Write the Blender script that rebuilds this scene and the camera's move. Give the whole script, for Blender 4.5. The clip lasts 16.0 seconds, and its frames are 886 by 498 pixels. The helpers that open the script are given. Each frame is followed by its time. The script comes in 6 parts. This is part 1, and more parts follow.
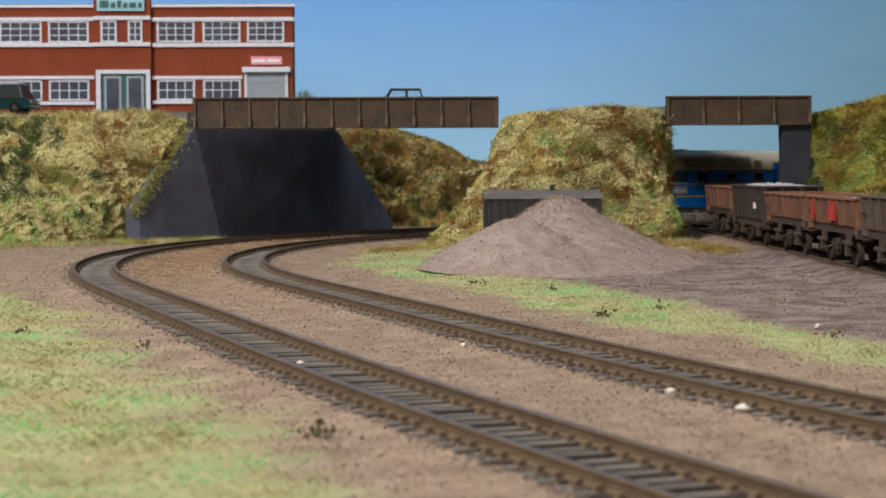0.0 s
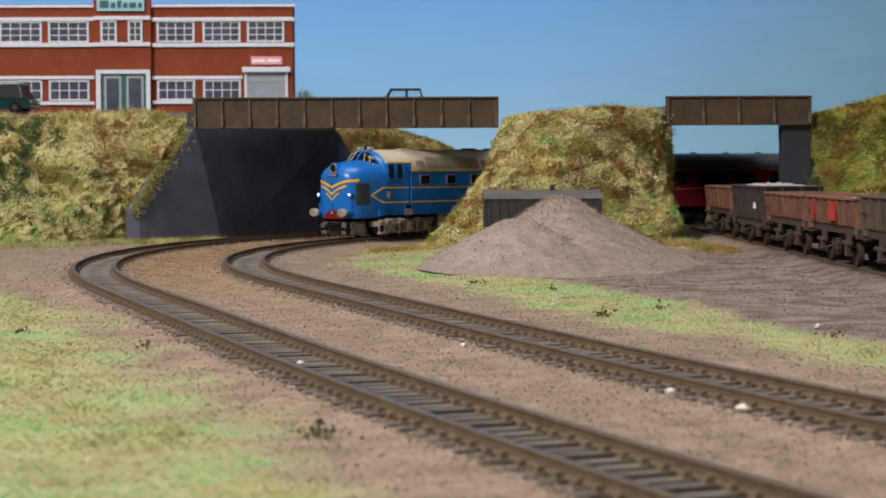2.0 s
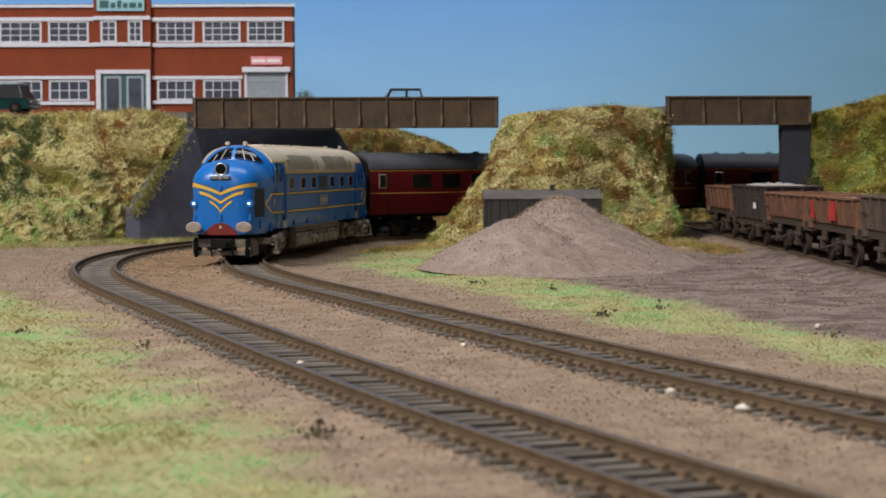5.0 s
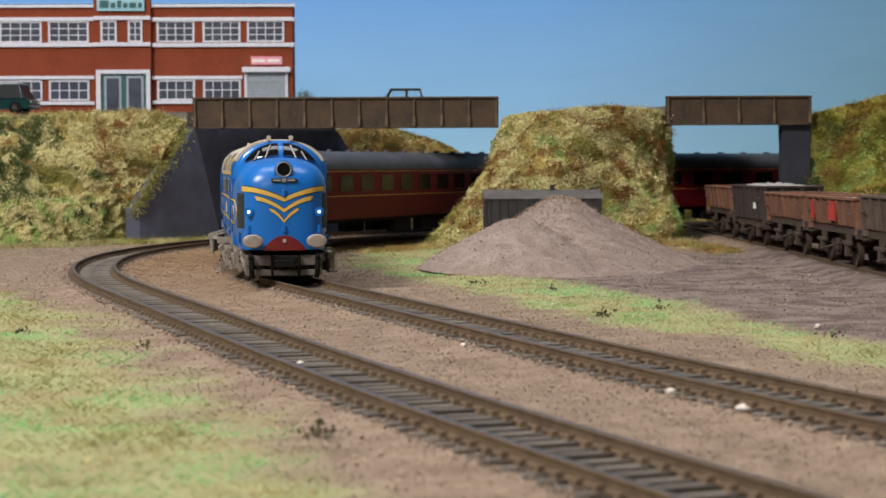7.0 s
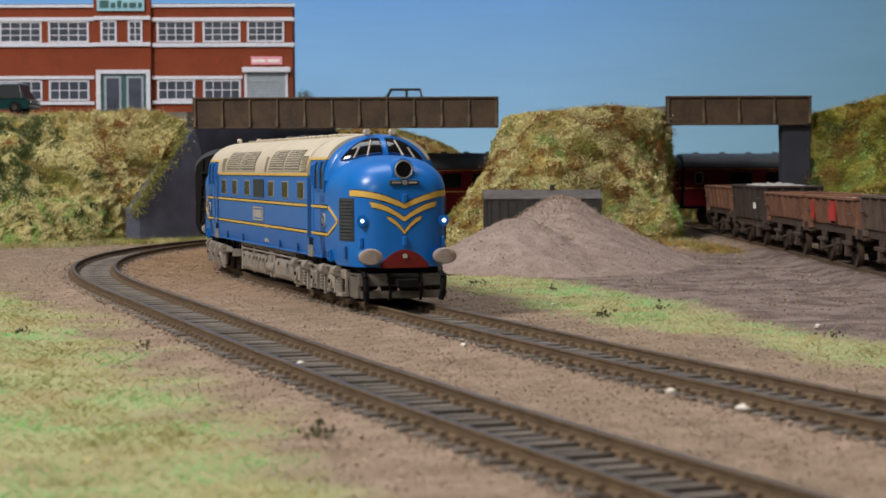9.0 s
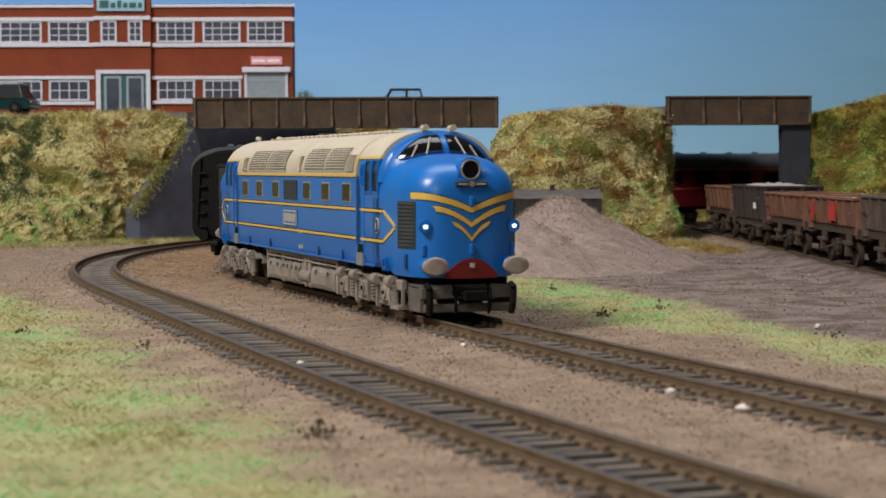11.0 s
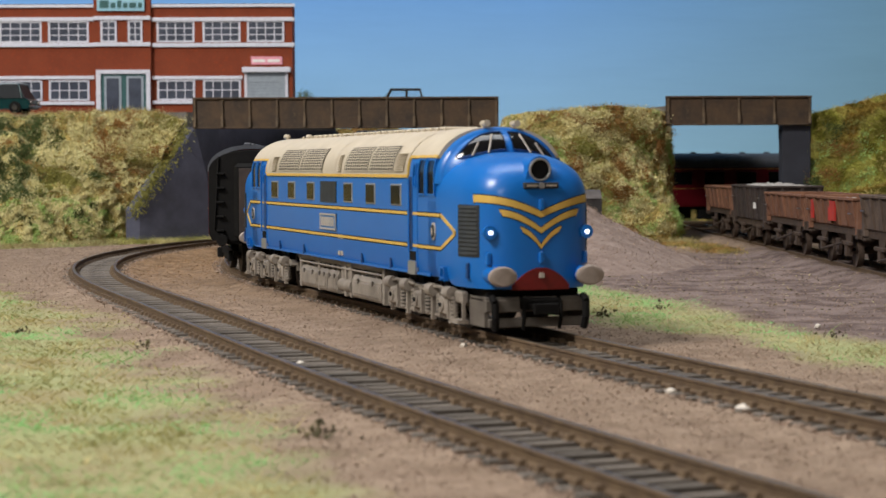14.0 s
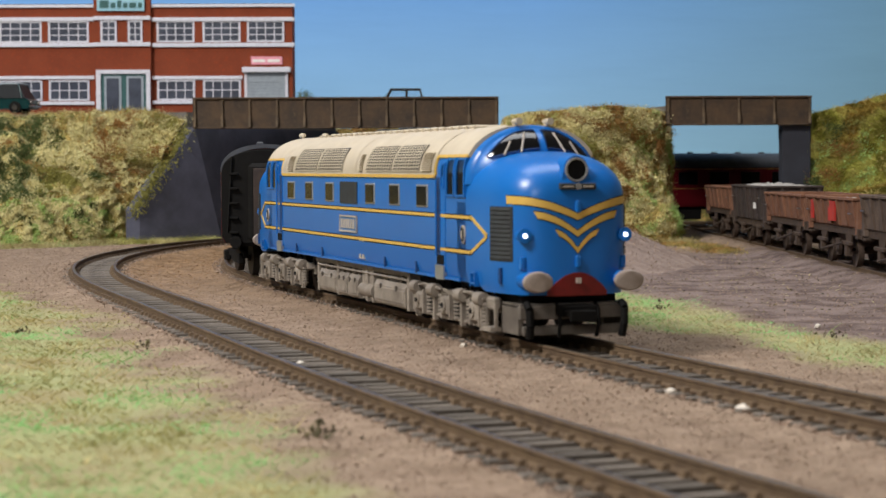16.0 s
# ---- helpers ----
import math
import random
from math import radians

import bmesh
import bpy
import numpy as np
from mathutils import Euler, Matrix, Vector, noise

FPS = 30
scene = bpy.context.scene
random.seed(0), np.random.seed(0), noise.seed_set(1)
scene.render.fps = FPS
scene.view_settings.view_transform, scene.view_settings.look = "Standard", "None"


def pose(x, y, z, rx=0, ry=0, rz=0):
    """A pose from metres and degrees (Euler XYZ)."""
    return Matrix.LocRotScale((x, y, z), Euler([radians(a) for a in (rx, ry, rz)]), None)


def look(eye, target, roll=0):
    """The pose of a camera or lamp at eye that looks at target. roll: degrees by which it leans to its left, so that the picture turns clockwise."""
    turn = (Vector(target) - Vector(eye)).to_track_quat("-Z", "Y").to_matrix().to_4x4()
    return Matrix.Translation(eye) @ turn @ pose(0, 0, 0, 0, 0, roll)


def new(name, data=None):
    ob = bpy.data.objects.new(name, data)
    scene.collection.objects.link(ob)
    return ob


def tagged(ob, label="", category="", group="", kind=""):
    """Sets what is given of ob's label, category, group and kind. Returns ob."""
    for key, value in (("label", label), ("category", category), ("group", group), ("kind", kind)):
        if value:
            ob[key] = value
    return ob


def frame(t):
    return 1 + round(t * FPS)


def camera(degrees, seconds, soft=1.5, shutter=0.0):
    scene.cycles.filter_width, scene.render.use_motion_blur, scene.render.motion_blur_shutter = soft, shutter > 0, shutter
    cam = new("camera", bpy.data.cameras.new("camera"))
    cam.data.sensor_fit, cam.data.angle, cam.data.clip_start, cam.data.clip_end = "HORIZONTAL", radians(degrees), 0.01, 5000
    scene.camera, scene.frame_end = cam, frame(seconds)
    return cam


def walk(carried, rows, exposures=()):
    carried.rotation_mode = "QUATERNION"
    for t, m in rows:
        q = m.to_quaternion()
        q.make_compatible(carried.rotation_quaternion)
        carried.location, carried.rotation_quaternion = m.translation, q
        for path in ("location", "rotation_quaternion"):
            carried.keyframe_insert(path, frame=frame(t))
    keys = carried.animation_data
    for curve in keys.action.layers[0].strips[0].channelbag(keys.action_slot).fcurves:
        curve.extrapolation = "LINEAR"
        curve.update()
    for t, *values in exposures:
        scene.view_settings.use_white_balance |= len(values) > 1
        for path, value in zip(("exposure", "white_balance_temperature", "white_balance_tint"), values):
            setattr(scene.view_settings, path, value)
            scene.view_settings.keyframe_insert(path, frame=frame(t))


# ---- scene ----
# All shapes are drawn in millimetres (a 1:76 model railway) and brought to metres by S.
S = 0.001
cam = camera(27.56, 16.0, soft=1.5, shutter=0.0)
EYE = (0.0, 0.0, 0.04188)
AIM = pose(*EYE, 90 - 2.608, 0, 0) @ pose(0, 0, 0, 0, 0, -0.206)
walk(cam, [(0.0, AIM), (16.0, AIM)], exposures=[(0.0, 0.0), (2.0, 0.02), (3.0, -0.08), (4.0, -0.15), (6.3, 0.0), (7.0, 0.03), (8.0, -0.03), (9.0, -0.14), (11.5, -0.2), (12.5, -0.11), (14.0, -0.07), (15.0, -0.02), (16.0, 0.0)])
cam.data.dof.use_dof = True
cam.data.dof.focus_distance = 0.66
cam.data.dof.aperture_fstop = 54.0

# ---------------------------------------------------------------- light
world = bpy.data.worlds.new("world")
scene.world = world
world.use_nodes = True
world.node_tree.nodes["Background"].inputs[0].default_value = (0.95, 0.97, 1.0, 1)
world.node_tree.nodes["Background"].inputs[1].default_value = 0.13


def area_lamp(name, eye, target, w, h, watts, colour):
    data = bpy.data.lights.new(name, "AREA")
    data.shape, data.size, data.size_y, data.energy, data.color = "RECTANGLE", w, h, watts, colour
    ob = new(name, data)
    ob.matrix_world = look(eye, target)
    return ob


area_lamp("layout_lamp", (-0.88, -0.12, 1.10), (-0.05, 0.95, 0.0), 0.36, 0.36, 29.0, (1.0, 0.96, 0.92))
area_lamp("front_lamp", (-0.55, -2.4, 1.15), (0.0, 1.1, 0.05), 0.45, 0.45, 13.5, (1.0, 0.97, 0.94))
area_lamp("hall_lamp", (0.0, 0.85, 1.85), (0.0, 1.0, 0.0), 1.6, 0.8, 24.0, (0.96, 0.98, 1.0))


# ---------------------------------------------------------------- materials
def lin(r, g, b):
    return tuple(((c / 255 + 0.055) / 1.055) ** 2.4 if c > 10 else c / 255 / 12.92 for c in (r, g, b)) + (1.0,)


def mat(name, colour, rough=0.6, metal=0.0, other=None, size=3.0, bump=0.0, fine=0.6, spec=0.5, island=0.0, emit=0.0, coat=0.0, spots=None, each=0.0):
    """Two-tone surface: colour and other are mixed by coarse noise of `size` mm, fine grain of `fine` mm gives bump."""
    m = bpy.data.materials.new(name)
    m.use_nodes = True
    nt = m.node_tree
    b = nt.nodes["Principled BSDF"]
    b.inputs["Roughness"].default_value, b.inputs["Metallic"].default_value = rough, metal
    b.inputs["Specular IOR Level"].default_value = spec
    b.inputs["Coat Weight"].default_value = coat
    if other is None:
        other = tuple(c * 0.82 for c in colour[:3]) + (1,)
    co = nt.nodes.new("ShaderNodeTexCoord")
    n1 = nt.nodes.new("ShaderNodeTexNoise")
    n1.inputs["Scale"].default_value, n1.inputs["Detail"].default_value, n1.inputs["Roughness"].default_value = 1000.0 / size, 6, 0.65
    nt.links.new(co.outputs["Object"], n1.inputs["Vector"])
    ramp = nt.nodes.new("ShaderNodeValToRGB")
    ramp.color_ramp.elements[0].position, ramp.color_ramp.elements[1].position = 0.35, 0.68
    ramp.color_ramp.elements[0].color, ramp.color_ramp.elements[1].color = colour, other
    nt.links.new(n1.outputs[0], ramp.inputs[0])
    out = ramp.outputs[0]
    n2 = nt.nodes.new("ShaderNodeTexNoise")
    n2.inputs["Scale"].default_value, n2.inputs["Detail"].default_value = 1000.0 / fine, 4
    nt.links.new(co.outputs["Object"], n2.inputs["Vector"])
    if spots is not None:
        r2 = nt.nodes.new("ShaderNodeValToRGB")
        r2.color_ramp.elements[0].position, r2.color_ramp.elements[1].position = 0.56, 0.70
        r2.color_ramp.elements[0].color, r2.color_ramp.elements[1].color = (0, 0, 0, 1), (1, 1, 1, 1)
        nt.links.new(n2.outputs[0], r2.inputs[0])
        mx = nt.nodes.new("ShaderNodeMixRGB")
        mx.inputs[2].default_value = spots
        nt.links.new(r2.outputs[0], mx.inputs[0])
        nt.links.new(out, mx.inputs[1])
        out = mx.outputs[0]
    if island or each:
        hs = nt.nodes.new("ShaderNodeHueSaturation")
        mr = nt.nodes.new("ShaderNodeMapRange")
        mr.inputs[3].default_value, mr.inputs[4].default_value = 1 - max(island, each), 1 + max(island, each)
        if island:
            g = nt.nodes.new("ShaderNodeNewGeometry")
            nt.links.new(g.outputs["Random Per Island"], mr.inputs[0])
        else:
            g = nt.nodes.new("ShaderNodeObjectInfo")
            nt.links.new(g.outputs["Random"], mr.inputs[0])
        nt.links.new(mr.outputs[0], hs.inputs["Value"])
        nt.links.new(out, hs.inputs["Color"])
        out = hs.outputs[0]
    nt.links.new(out, b.inputs["Base Color"])
    if bump:
        bp = nt.nodes.new("ShaderNodeBump")
        bp.inputs["Strength"].default_value, bp.inputs["Distance"].default_value = bump, fine * S * 0.6
        nt.links.new(n2.outputs[0], bp.inputs["Height"])
        nt.links.new(bp.outputs[0], b.inputs["Normal"])
    if emit:
        b.inputs["Emission Color"].default_value, b.inputs["Emission Strength"].default_value = colour, emit
    return m


BLUE = mat("loco_blue", lin(16, 102, 182), 0.32, other=lin(14, 96, 174), size=30, spec=0.5)
CREAM = mat("roof_cream", lin(193, 181, 161), 0.6, other=lin(178, 166, 146), size=12, bump=0.08)
YELLOW = mat("stripe_yellow", lin(206, 170, 84), 0.5, other=lin(194, 157, 72))
GREYUF = mat("underframe_grey", lin(146, 137, 126), 0.6, other=lin(106, 98, 89), size=7, bump=0.08)
# underframe grey darkened for the shade on the front frame; tank and latches share it
DARKUF = mat("underframe_grey_shaded", lin(106, 99, 91), 0.6, other=lin(80, 74, 68), size=6, bump=0.08)
WHEEL = mat("wheel_dark", lin(52, 47, 43), 0.6, metal=0.3, other=lin(38, 34, 32), size=5)
BLACK = mat("dull_black", lin(15, 14, 14), 0.75, other=lin(22, 21, 20), spec=0.15)
DARKGL = mat("dark_glass", lin(14, 15, 18), 0.16, other=lin(18, 18, 20), spec=0.3)
SCREEN = mat("windscreen_glass", lin(12, 13, 16), 0.08, other=lin(14, 14, 16), spec=0.45)
GRILLE = mat("grille_dark", lin(44, 48, 50), 0.7, other=lin(34, 36, 38))
FRAME = mat("window_frame_silver", lin(170, 170, 172), 0.35, metal=0.6, other=lin(150, 150, 150))
RED = mat("bufferbeam_red", lin(112, 16, 12), 0.5, other=lin(92, 14, 10))
BUFFHEAD = mat("buffer_head_grey", lin(158, 145, 136), 0.4, other=lin(134, 122, 113), size=4, fine=0.8, bump=0.05)
BUFF = mat("buffer_grey", lin(178, 168, 158), 0.45, other=lin(158, 150, 140), size=4)
STEEL = mat("steel", lin(120, 116, 110), 0.4, metal=0.8, other=lin(90, 84, 78))
WHITEP = mat("white_paint", lin(226, 224, 220), 0.5, other=lin(210, 208, 204))
LAMPON = mat("lit_lamp", (0.9, 0.95, 1.0, 1), 0.3, emit=2.5)
MAROON = mat("coach_maroon", lin(96, 13, 25), 0.5, other=lin(82, 11, 21), size=40, spec=0.2)
COACHROOF = mat("coach_roof_grey", lin(70, 73, 81), 0.65, other=lin(54, 56, 62), size=10)
RAILSIDE = mat("rail_rust", lin(104, 85, 63), 0.75, other=lin(76, 60, 45), size=4, fine=0.5, bump=0.2)
RAILTOP = mat("rail_head", lin(120, 108, 96), 0.35, metal=0.7, other=lin(82, 72, 64), size=3)
SLEEPER = mat("sleeper_dark", lin(106, 98, 90), 0.85, other=lin(82, 75, 68), size=5, bump=0.3, each=0.22)
BRICK = mat("brick_paper", lin(128, 64, 42), 0.85, other=lin(116, 56, 37), size=20, fine=1.2, bump=0.1, spec=0.2, spots=lin(142, 62, 36))
TRIM = mat("white_trim", lin(206, 206, 216), 0.6, other=lin(190, 190, 202))
TEAL = mat("teal_door", lin(30, 84, 84), 0.5)
SHUT = mat("shutter_grey", lin(150, 160, 170), 0.6, other=lin(136, 146, 156))
PINK = mat("pink_sign", lin(220, 150, 164), 0.6, other=lin(208, 136, 150))
CYAN = mat("sign_cyan", lin(144, 190, 208), 0.6)
# paler girder brown: the highlight on the ribs is put into the colour
GIRDERPALE = mat("girder_rib_highlight", lin(98, 80, 58), 0.75, other=lin(56, 44, 32), size=6, bump=0.15, fine=2.0)
GIRDER = mat("girder_brown", lin(74, 54, 33), 0.7, other=lin(44, 33, 23), size=12, bump=0.15, fine=2.5, spots=lin(72, 56, 38))
CONC = mat("abutment_grey", lin(84, 86, 104), 0.85, other=lin(62, 63, 76), size=25, bump=0.1)
GRAVEL = mat("heap_gravel", lin(152, 136, 128), 0.95, other=lin(124, 107, 99), size=7, fine=1.1, bump=1.0, spec=0.2, spots=lin(134, 114, 104))
STONE = mat("grit", lin(161, 142, 126), 0.95, other=lin(128, 108, 94), size=2, spec=0.2, island=0.32)
BROWNGRIT = mat("brown_grit", lin(152, 123, 94), 0.95, other=lin(116, 90, 65), size=2, spec=0.2, island=0.4)
PEBBLE = mat("pale_pebble", lin(214, 206, 194), 0.7, other=lin(190, 182, 170), size=2)


def thin(m):
    """Flock and foam let part of the light through."""
    nt = m.node_tree
    b = nt.nodes["Principled BSDF"]
    tr, mx = nt.nodes.new("ShaderNodeBsdfTranslucent"), nt.nodes.new("ShaderNodeMixShader")
    mx.inputs[0].default_value = 0.4
    nt.links.new(b.inputs["Base Color"].links[0].from_socket, tr.inputs[0])
    nt.links.new(b.outputs[0], mx.inputs[1])
    nt.links.new(tr.outputs[0], mx.inputs[2])
    out = next(n for n in nt.nodes if n.type == "OUTPUT_MATERIAL")
    nt.links.new(mx.outputs[0], out.inputs[0])
    return m


def foliage(name, tones, size, island):
    """Foliage in several tones that drift over the bank, each crumb a little different."""
    m = mat(name, tones[0], 0.95, spec=0.1, island=island, size=size)
    r = next(n for n in m.node_tree.nodes if n.type == "VALTORGB").color_ramp
    big = next(n for n in m.node_tree.nodes if n.type == "TEX_NOISE")
    big.inputs["Detail"].default_value, big.inputs["Roughness"].default_value = 3, 0.55
    r.elements[0].position, r.elements[1].position = 0.40, 0.60
    r.elements[0].color, r.elements[1].color = tones[0], tones[-1]
    for i, c in enumerate(tones[1:-1]):
        r.elements.new(0.40 + 0.20 * (i + 1) / (len(tones) - 1)).color = c
    return thin(m)


FOAM = foliage("scatter_foam", [lin(166, 130, 74), lin(194, 162, 96), lin(216, 194, 126), lin(232, 220, 162), lin(240, 232, 184)], 36, 0.1)
FOAM2 = foliage("scatter_foam_green", [lin(138, 142, 78), lin(168, 170, 96), lin(196, 196, 122), lin(218, 214, 150), lin(228, 224, 168)], 40, 0.1)
MOSS = foliage("moss_foliage", [lin(122, 118, 50), lin(166, 164, 76), lin(190, 184, 100), lin(160, 132, 64), lin(118, 112, 52)], 34, 0.12)
RUSSET = foliage("russet_foliage", [lin(118, 104, 60), lin(188, 140, 84), lin(208, 180, 118), lin(160, 152, 86), lin(126, 116, 68)], 26, 0.2)
BANK = mat("bank_soil", lin(176, 160, 100), 0.95, other=lin(130, 110, 62), size=24, fine=2.0, bump=0.6, spec=0.1)
FLOCK = foliage("grass_flock", [lin(150, 142, 100), lin(172, 168, 124), lin(158, 178, 122), lin(188, 184, 146), lin(176, 164, 122)], 46, 0.1)
FRESH = foliage("fresh_grass_flock", [lin(142, 170, 106), lin(138, 192, 120), lin(154, 202, 136), lin(160, 178, 122)], 34, 0.1)
DUSK = foliage("dark_grass_flock", [lin(134, 132, 78), lin(158, 150, 96), lin(140, 136, 80), lin(166, 154, 104)], 24, 0.1)
STRAW = foliage("straw_flock", [lin(150, 134, 92), lin(184, 170, 122), lin(204, 194, 146), lin(168, 154, 106)], 30, 0.12)
RUST = mat("wagon_rust", lin(122, 84, 62), 0.85, other=lin(94, 62, 46), size=6, bump=0.25, fine=0.7)
WGREY = mat("wagon_grey", lin(96, 80, 68), 0.85, other=lin(64, 52, 45), size=6, bump=0.2)
WDARK = mat("wagon_dark", lin(62, 50, 45), 0.85, other=lin(42, 34, 31), size=6, bump=0.2)
REDP = mat("faded_red_patch", lin(176, 44, 34), 0.8, other=lin(140, 40, 32), size=5)
BOGIE = mat("wagon_underframe", lin(74, 58, 46), 0.85, other=lin(48, 38, 32), size=4)
LOAD = mat("stone_load", lin(160, 156, 152), 0.95, other=lin(120, 116, 112), size=3, fine=1.5, bump=0.8, island=0.3)
VANBODY = mat("van_grey", lin(52, 49, 48), 0.85, other=lin(40, 38, 38), size=6)
VANROOF = mat("van_roof", lin(92, 86, 84), 0.85, other=lin(70, 65, 64), size=6)
PIER = mat("pier_dark", lin(46, 48, 58), 0.85, other=lin(34, 36, 44), size=20, bump=0.1)
ROAD = mat("road_grey", lin(112, 108, 104), 0.9, other=lin(96, 92, 88), size=20, bump=0.2)
CARGREEN = mat("car_green", lin(16, 54, 54), 0.22, other=lin(12, 46, 48), spec=0.4)
CARGL = mat("car_glass", lin(22, 26, 30), 0.35, other=lin(28, 32, 36), spec=0.15)
# dark panes lightened: their reflection is painted as grey
WINGL = mat("factory_glass_reflecting", lin(70, 76, 90), 0.3, other=lin(52, 56, 68), size=12, spec=0.3)
PALE = thin(mat("pale_straw_clump", lin(238, 232, 186), 0.95, other=lin(224, 214, 160), size=5, spec=0.1, island=0.15))
OLIVE = thin(mat("olive_clump", lin(176, 172, 100), 0.95, other=lin(150, 146, 80), size=5, spec=0.1, island=0.2))
DEEP = thin(mat("deep_green_clump", lin(110, 124, 78), 0.95, other=lin(90, 100, 60), size=5, spec=0.1, island=0.2))
BROWN = thin(mat("brown_clump", lin(182, 138, 84), 0.95, other=lin(150, 112, 66), size=5, spec=0.1, island=0.2))
MINT = thin(mat("fresh_green_clump", lin(190, 214, 138), 0.95, other=lin(172, 198, 120), size=5, spec=0.1, island=0.15))
CLEAR = mat("clear_glazing", (0.95, 0.97, 1.0, 1), 0.02, spec=0.3)
CLEAR.node_tree.nodes["Principled BSDF"].inputs["Transmission Weight"].default_value = 1.0
CLEAR.node_tree.nodes["Principled BSDF"].inputs["IOR"].default_value = 1.04
CARDARK = mat("car_dark", lin(28, 28, 31), 0.45, other=lin(24, 24, 27), spec=0.3)
CHROME = mat("chrome", lin(210, 210, 212), 0.15, metal=1.0)
ROOM = mat("hall_paint", lin(190, 184, 174), 0.8, other=lin(184, 178, 168), size=400)
WOODB = mat("board_edge", lin(110, 84, 60), 0.7, other=lin(90, 66, 46), size=60)
WEED = mat("weed_dark", lin(84, 78, 48), 0.9, other=lin(56, 50, 34), size=2, island=0.4)


def ground_material():
    m = mat("ground_scatter", lin(151, 132, 115), 0.95, other=lin(120, 102, 87), size=11, fine=1.0, bump=1.0, spec=0.15, spots=lin(98, 80, 64))
    nt = m.node_tree
    b = nt.nodes["Principled BSDF"]
    base = b.inputs["Base Color"].links[0].from_socket
    co = next(n for n in nt.nodes if n.type == "TEX_COORD")
    # trackbed brown is darkened for the shade between the sleepers
    for attr, c1, c2, size in (("mud", lin(128, 113, 108), lin(94, 80, 76), 12), ("bed_shade", lin(98, 88, 77), lin(74, 66, 58), 6), ("shoulder", lin(146, 120, 93), lin(112, 90, 68), 6), ("grass", lin(160, 166, 118), lin(160, 152, 114), 24)):
        at = nt.nodes.new("ShaderNodeAttribute")
        at.attribute_name = attr
        n = nt.nodes.new("ShaderNodeTexNoise")
        n.inputs["Scale"].default_value, n.inputs["Detail"].default_value = 1000 / size, 6
        nt.links.new(co.outputs["Object"], n.inputs["Vector"])
        r = nt.nodes.new("ShaderNodeValToRGB")
        r.color_ramp.elements[0].position, r.color_ramp.elements[1].position = 0.4, 0.62
        r.color_ramp.elements[0].color, r.color_ramp.elements[1].color = c1, c2
        nt.links.new(n.outputs[0], r.inputs[0])
        mx = nt.nodes.new("ShaderNodeMixRGB")
        nt.links.new(at.outputs["Fac"], mx.inputs[0])
        nt.links.new(base, mx.inputs[1])
        nt.links.new(r.outputs[0], mx.inputs[2])
        base = mx.outputs[0]
    nt.links.new(base, b.inputs["Base Color"])
    return m


def sky_material():
    """Painted sky board: blue above, paler towards the foot, greener to the east, with brush streaks."""
    m = mat("painted_sky", lin(120, 168, 210), 0.75, spec=0.2)
    nt = m.node_tree
    b = nt.nodes["Principled BSDF"]
    co = next(n for n in nt.nodes if n.type == "TEX_COORD")
    sep = nt.nodes.new("ShaderNodeSeparateXYZ")
    nt.links.new(co.outputs["Object"], sep.inputs[0])
    up = nt.nodes.new("ShaderNodeMapRange")
    up.inputs[1].default_value, up.inputs[2].default_value = 0.03, 0.22
    nt.links.new(sep.outputs[2], up.inputs[0])
    r = nt.nodes.new("ShaderNodeValToRGB")
    r.color_ramp.elements[0].color, r.color_ramp.elements[1].color = lin(160, 206, 234), lin(96, 154, 226)
    nt.links.new(up.outputs[0], r.inputs[0])
    right = nt.nodes.new("ShaderNodeMapRange")
    right.inputs[1].default_value, right.inputs[2].default_value = 0.08, 0.50
    nt.links.new(sep.outputs[0], right.inputs[0])
    mx = nt.nodes.new("ShaderNodeMixRGB")
    mx.inputs[2].default_value = lin(110, 150, 164)
    nt.links.new(right.outputs[0], mx.inputs[0])
    nt.links.new(r.outputs[0], mx.inputs[1])
    mp = nt.nodes.new("ShaderNodeMapping")
    mp.inputs["Scale"].default_value = (4, 4, 24)
    nt.links.new(co.outputs["Object"], mp.inputs[0])
    n = nt.nodes.new("ShaderNodeTexNoise")
    n.inputs["Scale"].default_value, n.inputs["Detail"].default_value = 2.5, 5
    nt.links.new(mp.outputs[0], n.inputs["Vector"])
    mr = nt.nodes.new("ShaderNodeMapRange")
    mr.inputs[3].default_value, mr.inputs[4].default_value = 0.95, 1.05
    nt.links.new(n.outputs[0], mr.inputs[0])
    hs = nt.nodes.new("ShaderNodeHueSaturation")
    nt.links.new(mr.outputs[0], hs.inputs["Value"])
    nt.links.new(mx.outputs[0], hs.inputs["Color"])
    nt.links.new(hs.outputs[0], b.inputs["Base Color"])
    bp = nt.nodes.new("ShaderNodeBump")
    bp.inputs["Strength"].default_value, bp.inputs["Distance"].default_value = 0.25, 0.002
    nt.links.new(n.outputs[0], bp.inputs["Height"])
    nt.links.new(bp.outputs[0], b.inputs["Normal"])
    return m


# ---------------------------------------------------------------- mesh helpers (millimetres)
def empty(name, label="", category="", group="", at=(0, 0, 0), rz=0.0, kind=""):
    ob = new(name)
    ob.empty_display_size = 0.01
    ob.matrix_world = pose(at[0] * S, at[1] * S, at[2] * S, 0, 0, rz)
    return tagged(ob, label, category, group, kind)


